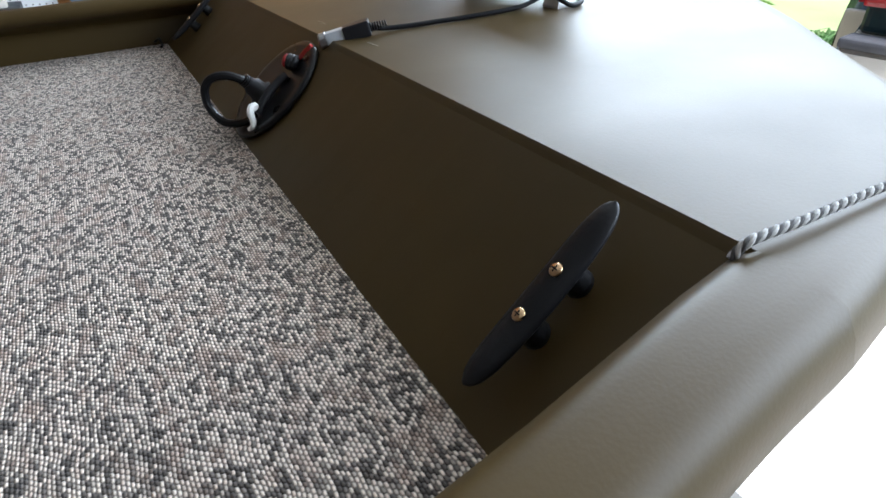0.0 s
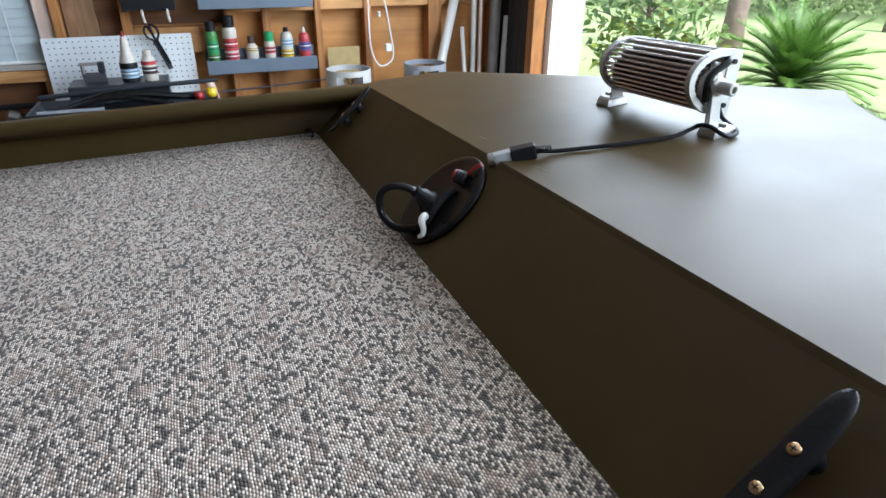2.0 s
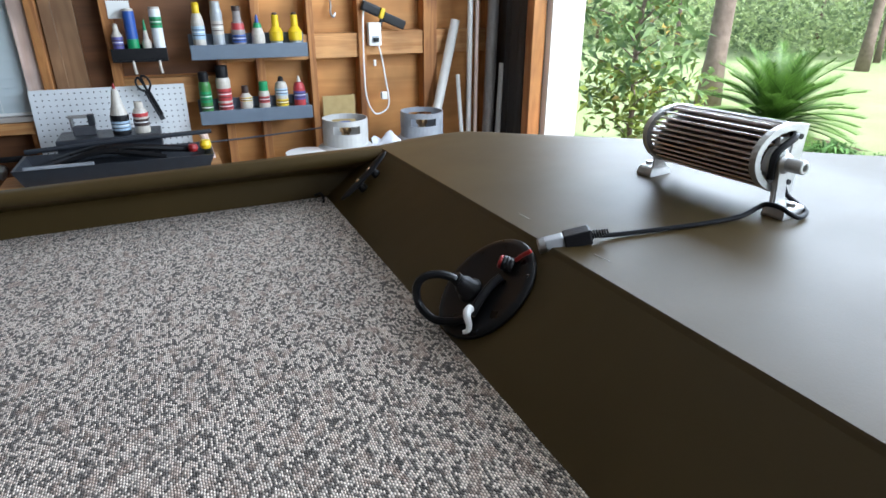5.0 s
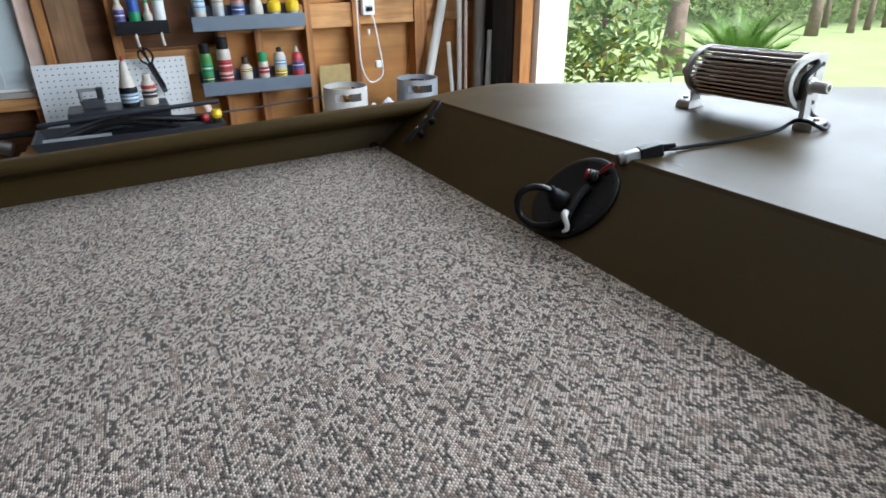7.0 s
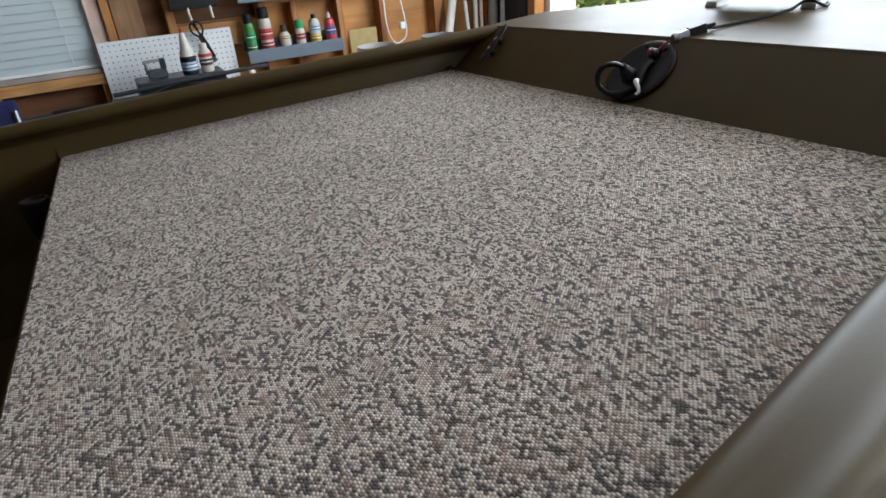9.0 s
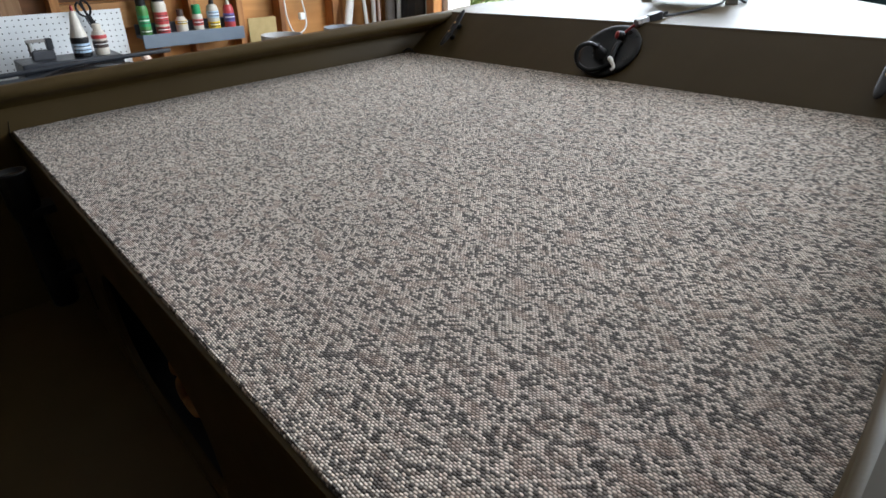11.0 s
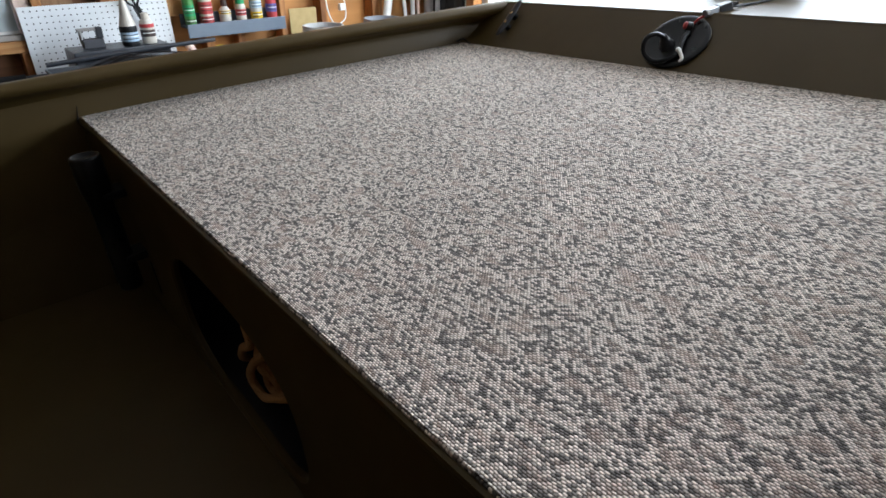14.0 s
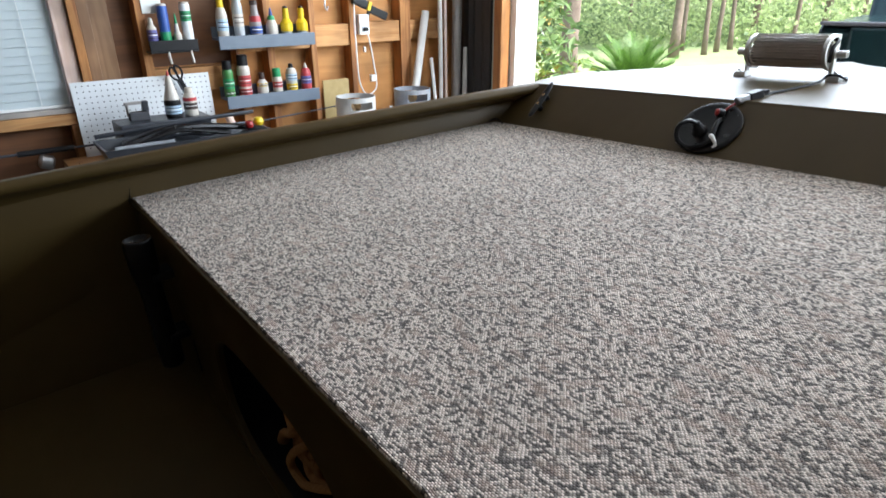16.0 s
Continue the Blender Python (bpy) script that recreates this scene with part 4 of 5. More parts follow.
part("clamp", tube(bmesh.new(), [SLOPE @ Vector(p) for p in ((0.010, 0.045, 0.017), (0.015, 0.041, 0.021), (0.020, 0.036, 0.020), (0.025, 0.031, 0.014), (0.027, 0.025, 0.011), (0.023, 0.020, 0.011))], 0.0056, 8, 6, 0.0026), WHITE, plate, "white cable clamp")
part("red_lead", tube(bmesh.new(), [SLOPE @ Vector(p) for p in ((0.002, 0.124, 0.009), (0.009, 0.133, 0.012), (0.017, 0.143, 0.013))], 0.0026, 8, 6), RED, plate)

# power lead from the plate to the lamp
lead = thing("power_cable", "black cable with a grey and black plug lying on the foredeck", "cable", TILT)
plug_turn = Matrix.Translation((0.012, 0.116, 0.1005)) @ Vector((0.019, 0.040, 0.009)).to_track_quat("Y", "Z").to_matrix().to_4x4()
part("collar", lathe(bmesh.new(), [(0.008, 0.0), (0.0095, 0.002), (0.0095, 0.009), (0.007, 0.010)], 16, plug_turn @ Matrix.Rotation(radians(-90), 4, "X")), STEEL, lead, "steel ring")
part("socket", boxed((-0.0085, 0.008, -0.008), (0.0085, 0.032, 0.008), 0.003, plug_turn), GREYCAN, lead, "grey socket")
part("plug", boxed((-0.0105, 0.031, -0.009), (0.0105, 0.063, 0.009), 0.002, plug_turn), BLACK, lead)
bm = bmesh.new()
for k in range(7):
    lathe(bm, [(0.0058 - 0.0004 * k, 0.0), (0.0058 - 0.0004 * k, 0.0018)], 10, plug_turn @ Matrix.Translation((0, 0.063 + 0.003 * k, -0.001)) @ Matrix.Rotation(radians(-90), 4, "X"))
part("strain_relief", bm, BLACK, lead)
start = plug_turn @ Vector((0, 0.060, -0.001))
part("wire", tube(bmesh.new(), [tuple(start), (0.044, 0.200, 0.1080), (0.060, 0.248, 0.1090), (0.078, 0.305, 0.1110), (0.088, 0.350, 0.1135), (0.088, 0.378, 0.119), (0.094, 0.385, 0.1235), (0.110, 0.388, 0.1235), (0.122, 0.392, 0.118), (0.125, 0.405, 0.112), (0.118, 0.424, 0.113), (0.100, 0.432, 0.116), (0.085, 0.430, 0.124), (0.080, 0.425, 0.140)], 0.0030, 8, 8), RUBBER, lead)
for x, y, a in ((-0.081, 0.1515, 3), (0.081, 0.1555, 6)):
    part("scratch", boxed((-0.013, -0.0003, 0), (0.013, 0.0003, 0.0003), 0, pose(x, y, DECK + 0.0030, 0, 0, a)), SCRATCH, boat, "short pale scratch in the paint")

# ---- light bar ----
light = thing("light_bar", "silver finned light bar on two cast feet on the foredeck", "lamp", TILT @ pose(-0.013, 0.407, DECK + CROWN - 0.001, 0, 0, 1))
LX, CZ, RZ, RY = 0.087, 0.066, 0.040, 0.058   # half length, axis height, half height, depth of the round back
tip = Matrix.Translation((0, 0, CZ)) @ Matrix.Rotation(radians(-10), 4, "X")
back = 0.022


def d_outline(rz, ry, y0, n=18):
    pts = [(y0, rz), (y0, -rz)]
    return pts + [(back - ry * math.cos(a), rz * math.sin(a)) for a in [-math.pi / 2 + math.pi * k / n for k in range(n + 1)]]


bm = bmesh.new()
box(bm, (-LX, back - 0.004, -RZ + 0.002), (LX, back + 0.012, RZ - 0.002), 0.001, tip)
core = part("housing", bm, FIN, light)
prism_in = prism(bmesh.new(), [(back - 0.002, 0.022), (back - 0.002, -0.022), (back - 0.022, -0.018), (back - 0.022, 0.018)], -LX, LX)
bmesh.ops.transform(prism_in, matrix=tip, verts=prism_in.verts)
part("spine", prism_in, FIN, light)
for k in range(12):
    z = -RZ + 0.003 + (2 * RZ - 0.006) * k / 11
    ry = RY * math.sqrt(max(0.02, 1 - (z / (RZ + 0.001)) ** 2))
    part("fin", boxed((-LX + 0.002, back - ry, z - 0.0014), (LX - 0.002, back, z + 0.0014), 0.0008, tip), FIN, light)
part("top_plate", boxed((-LX, back - 0.020, RZ - 0.003), (LX, back + 0.012, RZ), 0.001, tip), FIN, light)
for y in (-0.017, -0.006, 0.008):
    part("ridge", boxed((-LX, back + y, RZ + 0.0001), (LX, back + y + 0.0022, RZ + 0.0022), 0.0005, tip), ALU, light)
part("lens", boxed((-LX + 0.004, back + 0.012, -RZ + 0.004), (LX - 0.004, back + 0.017, RZ - 0.004), 0.002, tip), DARKGLASS, light)
for s in (-1, 1):
    outer, inner = d_outline(RZ + 0.003, RY + 0.004, back + 0.016), d_outline(RZ - 0.005, RY - 0.005, back - 0.004)
    bm = bmesh.new()
    xa, xb = s * LX, s * (LX + 0.009)
    ra, rb, ia, ib = ([bm.verts.new((x, y, z)) for y, z in o] for x, o in ((xa, outer), (xb, outer), (xa, inner), (xb, inner)))
    for p, q in ((ra, rb), (rb, ib), (ib, ia), (ia, ra)):
        for i in range(len(p)):
            bm.faces.new((p[i], p[(i + 1) % len(p)], q[(i + 1) % len(q)], q[i]))
    bmesh.ops.transform(bm, matrix=tip, verts=bm.verts)
    end = part("end_plate", bm, ALU, light)
    hub = lathe(bmesh.new(), [(0.020, 0.0), (0.020, 0.006), (0.015, 0.010)], 20, tip @ Matrix.Translation((s * (LX + 0.001), back - 0.020, -0.004)) @ Matrix.Rotation(radians(90 * s), 4, "Y"))
    box(hub, (min(s * LX, s * (LX + 0.007)), back - 0.026, -0.030), (max(s * LX, s * (LX + 0.007)), back + 0.004, 0.026), 0.002, tip)
    part("hub", hub, ALU, end)
    for z in (0.028, -0.028):
        part("bolt", lathe(bmesh.new(), [(0.0034, 0), (0.0034, 0.003), (0.0018, 0.003)], 10, tip @ Matrix.Translation((s * (LX + 0.009), back + 0.004, z)) @ Matrix.Rotation(radians(90 * s), 4, "Y")), BLACK, end)
    part("knob", lathe(bmesh.new(), [(0.0125, 0.0), (0.0125, 0.010), (0.0085, 0.013), (0.0085, 0.033), (0.0070, 0.0345), (0.0045, 0.0345), (0.0045, 0.029)], 18, tip @ Matrix.Translation((s * (LX + 0.0085), back - 0.020, -0.004)) @ Matrix.Rotation(radians(90 * s), 4, "Y")), ALU, light)
    x0, x1 = sorted((s * (LX + 0.0125), s * (LX + 0.0165)))
    bm = bmesh.new()
    loft(bm, [[(x0, -w, z), (x1, -w, z), (x1, w, z), (x0, w, z)] for z, w in ((0.006, 0.016), (0.016, 0.011), (0.045, 0.0085), (CZ, 0.011), (CZ + 0.009, 0.007))], True, True)
    bracket = part("bracket", bm, ALU, light)
    f0, f1 = sorted((s * (LX + 0.010), s * (LX + 0.040)))
    part("foot", loft(bmesh.new(), [[(f0 + e, -0.019 + d, z), (f1 - e, -0.019 + d, z), (f1 - e, 0.019 - d, z), (f0 + e, 0.019 - d, z)] for z, d, e in ((0.0, 0.0, 0.0), (0.004, 0.0, 0.0), (0.011, 0.0025, 0.001), (0.014, 0.006, 0.003))], True, True), ALU, bracket)
    part("web", boxed((min(x0, x0 - s * 0.002), -0.0085, 0.012), (max(x1, x1 + s * 0.002), -0.0055, CZ - 0.012), 0.0008), ALU, bracket)
    part("foot_bolt", lathe(bmesh.new(), [(0.0055, 0), (0.0055, 0.005), (0.003, 0.0055)], 6, Matrix.Translation((s * (LX + 0.034), 0.0, 0.013))), STEEL, bracket)
part("cable_gland", tube(bmesh.new(), [tip @ Vector(p) for p in ((LX + 0.006, back - 0.004, 0.030), (LX + 0.014, back - 0.012, 0.026), (LX + 0.012, back - 0.034, 0.006), (LX + 0.010, back - 0.030, -0.024))], 0.0045, 8, 6), BLACK, light)

# ---- rope at the starboard corner ----
rope = thing("rope", "black and white twisted rope running out over the gunwale", "rope", TILT)
line = smooth_path([(0.584, 0.126, 0.096), (0.586, 0.131, 0.1035), (0.587, 0.142, 0.1050), (0.589, 0.17, 0.1050), (0.591, 0.23, 0.1050), (0.596, 0.30, 0.1050), (0.61, 0.38, 0.1050)], 26)
for s, mat in ((0, ROPEBLACK), (1, ROPEWHITE), (2, ROPEBLACK), (3, ROPEWHITE)):
    pts, run = [], 0.0
    for i, p in enumerate(line):
        d = (line[min(i + 1, len(line) - 1)] - line[max(i - 1, 0)]).normalized()
        u = d.cross(Vector((0, 0, 1))).normalized()
        v = u.cross(d)
        run += (p - line[max(i - 1, 0)]).length
        a = run / 0.0145 * math.tau + s * math.tau / 4
        pts.append(p + 0.0013 * (u * math.cos(a) + v * math.sin(a)))
    part("strand", tube(bmesh.new(), pts, 0.0015 if s % 2 else 0.0014, 7, 1), mat, rope, "dark strand" if s % 2 == 0 else "pale strand")

# ---- things on the after face ----
torch = thing("torch", "black cylindrical torch held upright by clips on the panel", "torch", TILT @ pose(-0.572, -1.060, -0.31))
part("barrel", lathe(bmesh.new(), [(0.023, 0.0), (0.0245, 0.004), (0.0245, 0.085), (0.0225, 0.09), (0.0225, 0.19), (0.0245, 0.2), (0.0285, 0.225), (0.0285, 0.288), (0.027, 0.292), (0.0245, 0.292), (0.0235, 0.286)], 28), GLOSSBLACK, torch, "", True)
for z in (0.06, 0.20):
    part("clip", boxed((-0.028, 0.004, z), (0.028, 0.052, z + 0.016), 0.003), BLACK, torch)
part("strap", boxed((0.024, 0.042, -0.03), (0.034, 0.0525, 0.05), 0.002), BLACK, torch)
coil = thing("coiled_rope", "orange-brown rope coiled inside the pocket", "rope", TILT)
for strand in (
        ((-0.120, -0.985, -0.224), (-0.100, -0.990, -0.245), (-0.130, -0.985, -0.275), (-0.176, -0.982, -0.303), (-0.225, -0.975, -0.355), (-0.250, -0.960, -0.382)),
        ((-0.105, -0.972, -0.222), (-0.098, -0.975, -0.250), (-0.103, -0.982, -0.285), (-0.092, -0.970, -0.330), (-0.100, -0.955, -0.380)),
        ((-0.020, -0.968, -0.222), (-0.040, -0.985, -0.236), (-0.100, -0.992, -0.287), (-0.147, -0.990, -0.338), (-0.162, -0.986, -0.372), (-0.125, -0.985, -0.383), (-0.065, -0.988, -0.345), (-0.022, -0.985, -0.319), (0.020, -0.970, -0.300)),
        ((-0.012, -0.952, -0.245), (-0.060, -0.968, -0.275), (-0.115, -0.972, -0.330), (-0.120, -0.970, -0.368), (-0.080, -0.968, -0.362), (-0.030, -0.966, -0.335)),
        ((-0.003, -0.985, -0.244), (-0.034, -0.978, -0.280), (-0.064, -0.975, -0.310), (-0.100, -0.960, -0.365)),
        ((0.06, -0.93, -0.384), (-0.02, -0.955, -0.372), (-0.11, -0.950, -0.384), (-0.20, -0.955, -0.380), (-0.27, -0.93, -0.384))):
    part("loop", tube(bmesh.new(), strand, 0.0078, 9, 7), ROPEORANGE, coil)
stub = thing("wire_stub", "short dark wire end standing at the carpet's corner", "wire", TILT)
part("strand", tube(bmesh.new(), [(-0.822, -1.014, -0.012), (-0.824, -1.016, 0.02), (-0.818, -1.022, 0.05)], 0.0016, 6, 5, 0.0008), BLACK, stub)
part("strand", tube(bmesh.new(), [(-0.822, -1.014, -0.012), (-0.815, -1.010, 0.012), (-0.806, -1.008, 0.026)], 0.0014, 6, 5, 0.0008), BLACK, stub)
hook = thing("bungee_hook", "small black hook lying in the corner of the deck", "hook", TILT)
part("shank", tube(bmesh.new(), [(-0.668, -0.02, 0.006), (-0.648, -0.012, 0.014), (-0.63, -0.01, 0.006), (-0.618, -0.014, 0.004)], 0.0025, 8, 6), BLACK, hook)

# ---- trailer under the boat ----
trailer = thing("boat_trailer", "galvanised steel boat trailer under the hull", "trailer")
for s in (-1, 1):
    part("bunk", boxed((s * 0.5 - 0.04, -2.2, -0.60), (s * 0.5 + 0.04, 0.2, -0.52), 0.006, TILT), STUD, trailer)
    part("rail", boxed((s * 0.5 - 0.03, -2.3, -0.72), (s * 0.5 + 0.03, 0.25, -0.60), 0.006, TILT), GALV, trailer)
    wheel = part("wheel", lathe(bmesh.new(), [(0.16, -0.08), (0.25, -0.08), (0.27, -0.05), (0.27, 0.05), (0.25, 0.08), (0.16, 0.08)], 26, Matrix.Translation((s * 0.85, -1.5, FLOOR + 0.27)) @ Matrix.Rotation(radians(90), 4, "Y")), TYRE, trailer)
    part("rim", lathe(bmesh.new(), [(0.05, -0.06), (0.155, -0.07), (0.155, 0.07), (0.05, 0.06)], 18, Matrix.Translation((s * 0.85, -1.5, FLOOR + 0.27)) @ Matrix.Rotation(radians(90), 4, "Y")), GALV, wheel)
part("axle", boxed((-0.80, -1.54, FLOOR + 0.24), (0.80, -1.46, FLOOR + 0.32), 0.006), GALV, trailer)
part("axle_post", boxed((-0.56, -1.54, FLOOR + 0.32), (-0.46, -1.46, -0.78)), GALV, trailer)
part("axle_post", boxed((0.46, -1.54, FLOOR + 0.32), (0.56, -1.46, -0.76)), GALV, trailer)
part("front_beam", boxed((-0.5, 0.10, -0.70), (0.5, 0.18, -0.62), 0.006, TILT), GALV, trailer)
part("jack", boxed((-0.04, 0.10, FLOOR), (0.04, 0.18, -0.65), 0.006), GALV, trailer)

# ---- shelves with bottles ----
for z, label in ((-0.152, "slate-blue wall shelf holding spray cans and bottles"), (0.142, "slate-blue wall shelf holding glue and oil bottles")):
    shelf = thing("wall_shelf", label, "shelf", pose(0, 0.085, z), "shelves on the stud wall")
    part("base", boxed((FACE + 0.002, -0.262, -0.012), (-2.489, 0.262, 0.0), 0.002), GREYSHELF, shelf)
    part("front_rail", boxed((-2.4885, -0.2625, -0.056), (-2.478, 0.2625, 0.008), 0.003), GREYSHELF, shelf)
    part("back_rail", boxed((FACE + 0.001, -0.262, 0.001), (FACE + 0.011, 0.262, 0.05), 0.002), GREYSHELF, shelf)

LO, UP = -0.151, 0.143


def bottle(name, label, y, z, pieces, category="bottle", x=-2.535):
    ob = thing(name, label, category, pose(x, y, z, 0, 0, 30), "bottles and cans on the wall")
    for piece, profile, mat in pieces:
        made = part(piece, lathe(bmesh.new(), profile, 18), mat, ob, "", False)
        if piece == "label":
            (r0, z0), (r1, z1) = profile[0], profile[-1]
            for u in (0.3, 0.55, 0.72):
                zc = z0 + (z1 - z0) * u
                arc = [[(r * math.cos(radians(a)), r * math.sin(radians(a)), zc + h) for r, h in ((r0 + 0.0006, -0.0017), (r0 + 0.0011, -0.0017), (r0 + 0.0011, 0.0017), (r0 + 0.0006, 0.0017))] for a in range(-90, int(20 + 40 * u), 10)]
                part("print_bar", loft(bmesh.new(), arc, True, True), WHITE if u == 0.55 else BROWN, made)
    return ob


def spray(r, h, cap_h, cap, body, band=None, low=None):
    out = [("body", [(r * 0.96, 0), (r, 0.004), (r, h - cap_h - 0.018), (r * 0.86, h - cap_h - 0.002)], body), ("cap", [(r * 0.84, h - cap_h - 0.004), (r * 0.84, h - 0.006), (r * 0.72, h), (r * 0.3, h)], cap)]
    if band:
        out.append(("label", [(r * 1.015, (h - cap_h) * 0.30), (r * 1.02, (h - cap_h) * 0.31), (r * 1.02, (h - cap_h) * 0.66), (r * 1.015, (h - cap_h) * 0.67)], band))
    if low:
        out.append(("label", [(r * 1.012, 0.004), (r * 1.018, 0.005), (r * 1.018, (h - cap_h) * 0.22), (r * 1.012, (h - cap_h) * 0.23)], low))
    return out


bottle("spray_can", "green spray can with a black cap", -0.139, LO, spray(0.027, 0.180, 0.042, BLACK, GREENPAINT, GREENCAP, GREENPAINT), "spray can")
bottle("spray_can", "tall white and red spray can with a black cap", -0.055, LO, spray(0.033, 0.205, 0.052, BLACK, CREAM, REDPAINT, REDPAINT), "spray can")
bottle("bottle", "short white bottle with a brown cap and orange label", 0.041, LO, [("body", [(0.027, 0), (0.029, 0.004), (0.029, 0.055), (0.014, 0.074)], CREAM), ("cap", [(0.016, 0.074), (0.016, 0.106), (0.012, 0.108)], BROWN), ("label", [(0.0293, 0.038), (0.0297, 0.039), (0.0297, 0.054), (0.0293, 0.055)], YELLOW)])
bottle("spray_can", "small red and white can with a green cap", 0.127, LO, spray(0.026, 0.124, 0.042, GREENCAP, CREAM, REDPAINT))
bottle("bottle", "white bottle with a yellow base, blue label and black cap", 0.212, LO, [("body", [(0.028, 0), (0.030, 0.004), (0.030, 0.095), (0.024, 0.115), (0.012, 0.122)], CREAM), ("cap", [(0.014, 0.120), (0.012, 0.140), (0.005, 0.143)], BLACK), ("label", [(0.0303, 0.005), (0.0308, 0.006), (0.0308, 0.036), (0.0303, 0.037)], YELLOW), ("label", [(0.0303, 0.055), (0.0308, 0.056), (0.0308, 0.088), (0.0303, 0.089)], PALEBLUE)])
bottle("bottle", "red bottle with a white nozzle", 0.299, LO, [("body", [(0.027, 0), (0.029, 0.004), (0.028, 0.085), (0.022, 0.108), (0.010, 0.114)], REDPAINT), ("nozzle", [(0.011, 0.112), (0.009, 0.125), (0.003, 0.142)], CREAM), ("label", [(0.0293, 0.03), (0.0297, 0.031), (0.0293, 0.07), (0.0288, 0.071)], VIOLET)])
bottle("bottle", "white oil bottle with a yellow top", -0.130, UP, [("body", [(0.026, 0), (0.028, 0.004), (0.028, 0.10), (0.020, 0.135), (0.013, 0.142)], CREAM), ("cap", [(0.016, 0.140), (0.016, 0.178), (0.010, 0.186)], YELLOW), ("label", [(0.0283, 0.03), (0.0288, 0.031), (0.0288, 0.085), (0.0283, 0.086)], PALEBLUE)])
bottle("spray_can", "plain grey spray can", -0.046, UP, spray(0.026, 0.190, 0.03, GREYCAN, GREYCAN, CREAM), "spray can")
bottle("bottle", "smoky clear bottle with a red neck and blue label", 0.043, UP, [("body", [(0.029, 0), (0.031, 0.004), (0.031, 0.06), (0.026, 0.10)], CLEARBOTTLE), ("neck", [(0.020, 0.098), (0.018, 0.125), (0.018, 0.15)], CLEARBOTTLE), ("cap", [(0.020, 0.148), (0.020, 0.168), (0.015, 0.17)], BROWN), ("label", [(0.0313, 0.012), (0.0318, 0.013), (0.0318, 0.045), (0.0313, 0.046)], BLUE), ("band", [(0.0306, 0.068), (0.0302, 0.069), (0.0270, 0.095), (0.0265, 0.096)], REDPAINT)])
bottle("glue_bottle", "white glue bottle with a green collar and blue nozzle", 0.130, UP, [("body", [(0.028, 0), (0.031, 0.006), (0.030, 0.045), (0.020, 0.075)], CREAM), ("collar", [(0.021, 0.074), (0.017, 0.092), (0.012, 0.096)], GREENCAP), ("nozzle", [(0.010, 0.095), (0.007, 0.115), (0.003, 0.132)], BLUE)])
for y in (0.214, 0.303):
    bottle("funnel_bottle", "yellow bottle with a long narrow neck and grey foot", y, UP, [("foot", [(0.026, 0), (0.027, 0.003), (0.027, 0.014)], GREYCAN), ("body", [(0.031, 0.0145), (0.032, 0.02), (0.032, 0.055), (0.017, 0.078)], YELLOW), ("neck", [(0.0165, 0.077), (0.0165, 0.125), (0.014, 0.129)], YELLOW), ("cap", [(0.012, 0.128), (0.012, 0.138), (0.008, 0.14)], BROWN)])

# ---- pegboard, bench and its clutter ----
bench = thing("workbench", "plain wooden workbench along the stud wall", "workbench")
part("top", boxed((FACE + 0.002, -0.95, -0.40), (-1.98, -0.12, -0.36), 0.003), PINE, bench)
part("ledge", boxed((-2.225, -0.93, -0.36), (-1.99, -0.13, -0.305), 0.003), PINE, bench)
for x, y in ((-2.55, -0.92), (-2.02, -0.92), (-2.55, -0.15), (-2.02, -0.15)):
    part("leg", boxed((x - 0.03, y - 0.02, FLOOR), (x + 0.03, y + 0.02, -0.40), 0.003), STUD, bench)
peg = thing("pegboard", "white perforated board leaning on the studs", "pegboard", pose(-2.545, -0.54, -0.36) @ Matrix.Rotation(radians(-3.5), 4, "Y"))
part("board", boxed((-0.006, -0.313, 0.0), (0, 0.313, 0.338), 0.0015), PEG, peg)
bm = bmesh.new()
for i in range(24):
    for j in range(12):
        lathe(bm, [(0.0032, 0.0), (0.0032, 0.0005)], 8, Matrix.Translation((0.0001, -0.29 + i * 0.0254, 0.04 + j * 0.0254)) @ Matrix.Rotation(radians(90), 4, "Y"))
part("perforation", bm, BLACK, peg, "rows of small peg holes")["kind"] = "stuff"
bottle("oil_bottle", "white cone-topped oil bottle with a dark label and red tip", -0.497, -0.179, [("body", [(0.034, 0), (0.036, 0.005), (0.036, 0.075), (0.034, 0.082)], BLACK), ("cone", [(0.0345, 0.081), (0.022, 0.125), (0.013, 0.175), (0.008, 0.185)], CREAM), ("tip", [(0.007, 0.184), (0.005, 0.20), (0.002, 0.208)], RED), ("label", [(0.0363, 0.018), (0.0367, 0.019), (0.0367, 0.055), (0.0363, 0.056)], PALEBLUE)], "bottle", -2.29)
bottle("bottle", "white bottle with a red band and dark label", -0.418, -0.179, [("body", [(0.028, 0), (0.030, 0.005), (0.030, 0.08), (0.022, 0.10)], CREAM), ("cap", [(0.017, 0.099), (0.017, 0.125), (0.013, 0.128)], CREAM), ("band", [(0.0303, 0.068), (0.0307, 0.069), (0.0307, 0.082), (0.0297, 0.083)], REDPAINT), ("label", [(0.0303, 0.03), (0.0307, 0.031), (0.0307, 0.058), (0.0303, 0.059)], BROWN)], "bottle", -2.29)
part("crate", boxed((-2.42, -0.74, -0.36), (-2.235, -0.35, -0.180), 0.006), TRAYGREY, thing("drawer_box", "black plastic tool box carrying two bottles", "box"))
shears = thing("shears", "dark metal shears hanging on the pegboard", "shears", pose(-2.530, -0.378, -0.055) @ Matrix.Rotation(radians(20), 4, "X") @ Matrix.Diagonal((1.5, 1.15, 1.15, 1)))
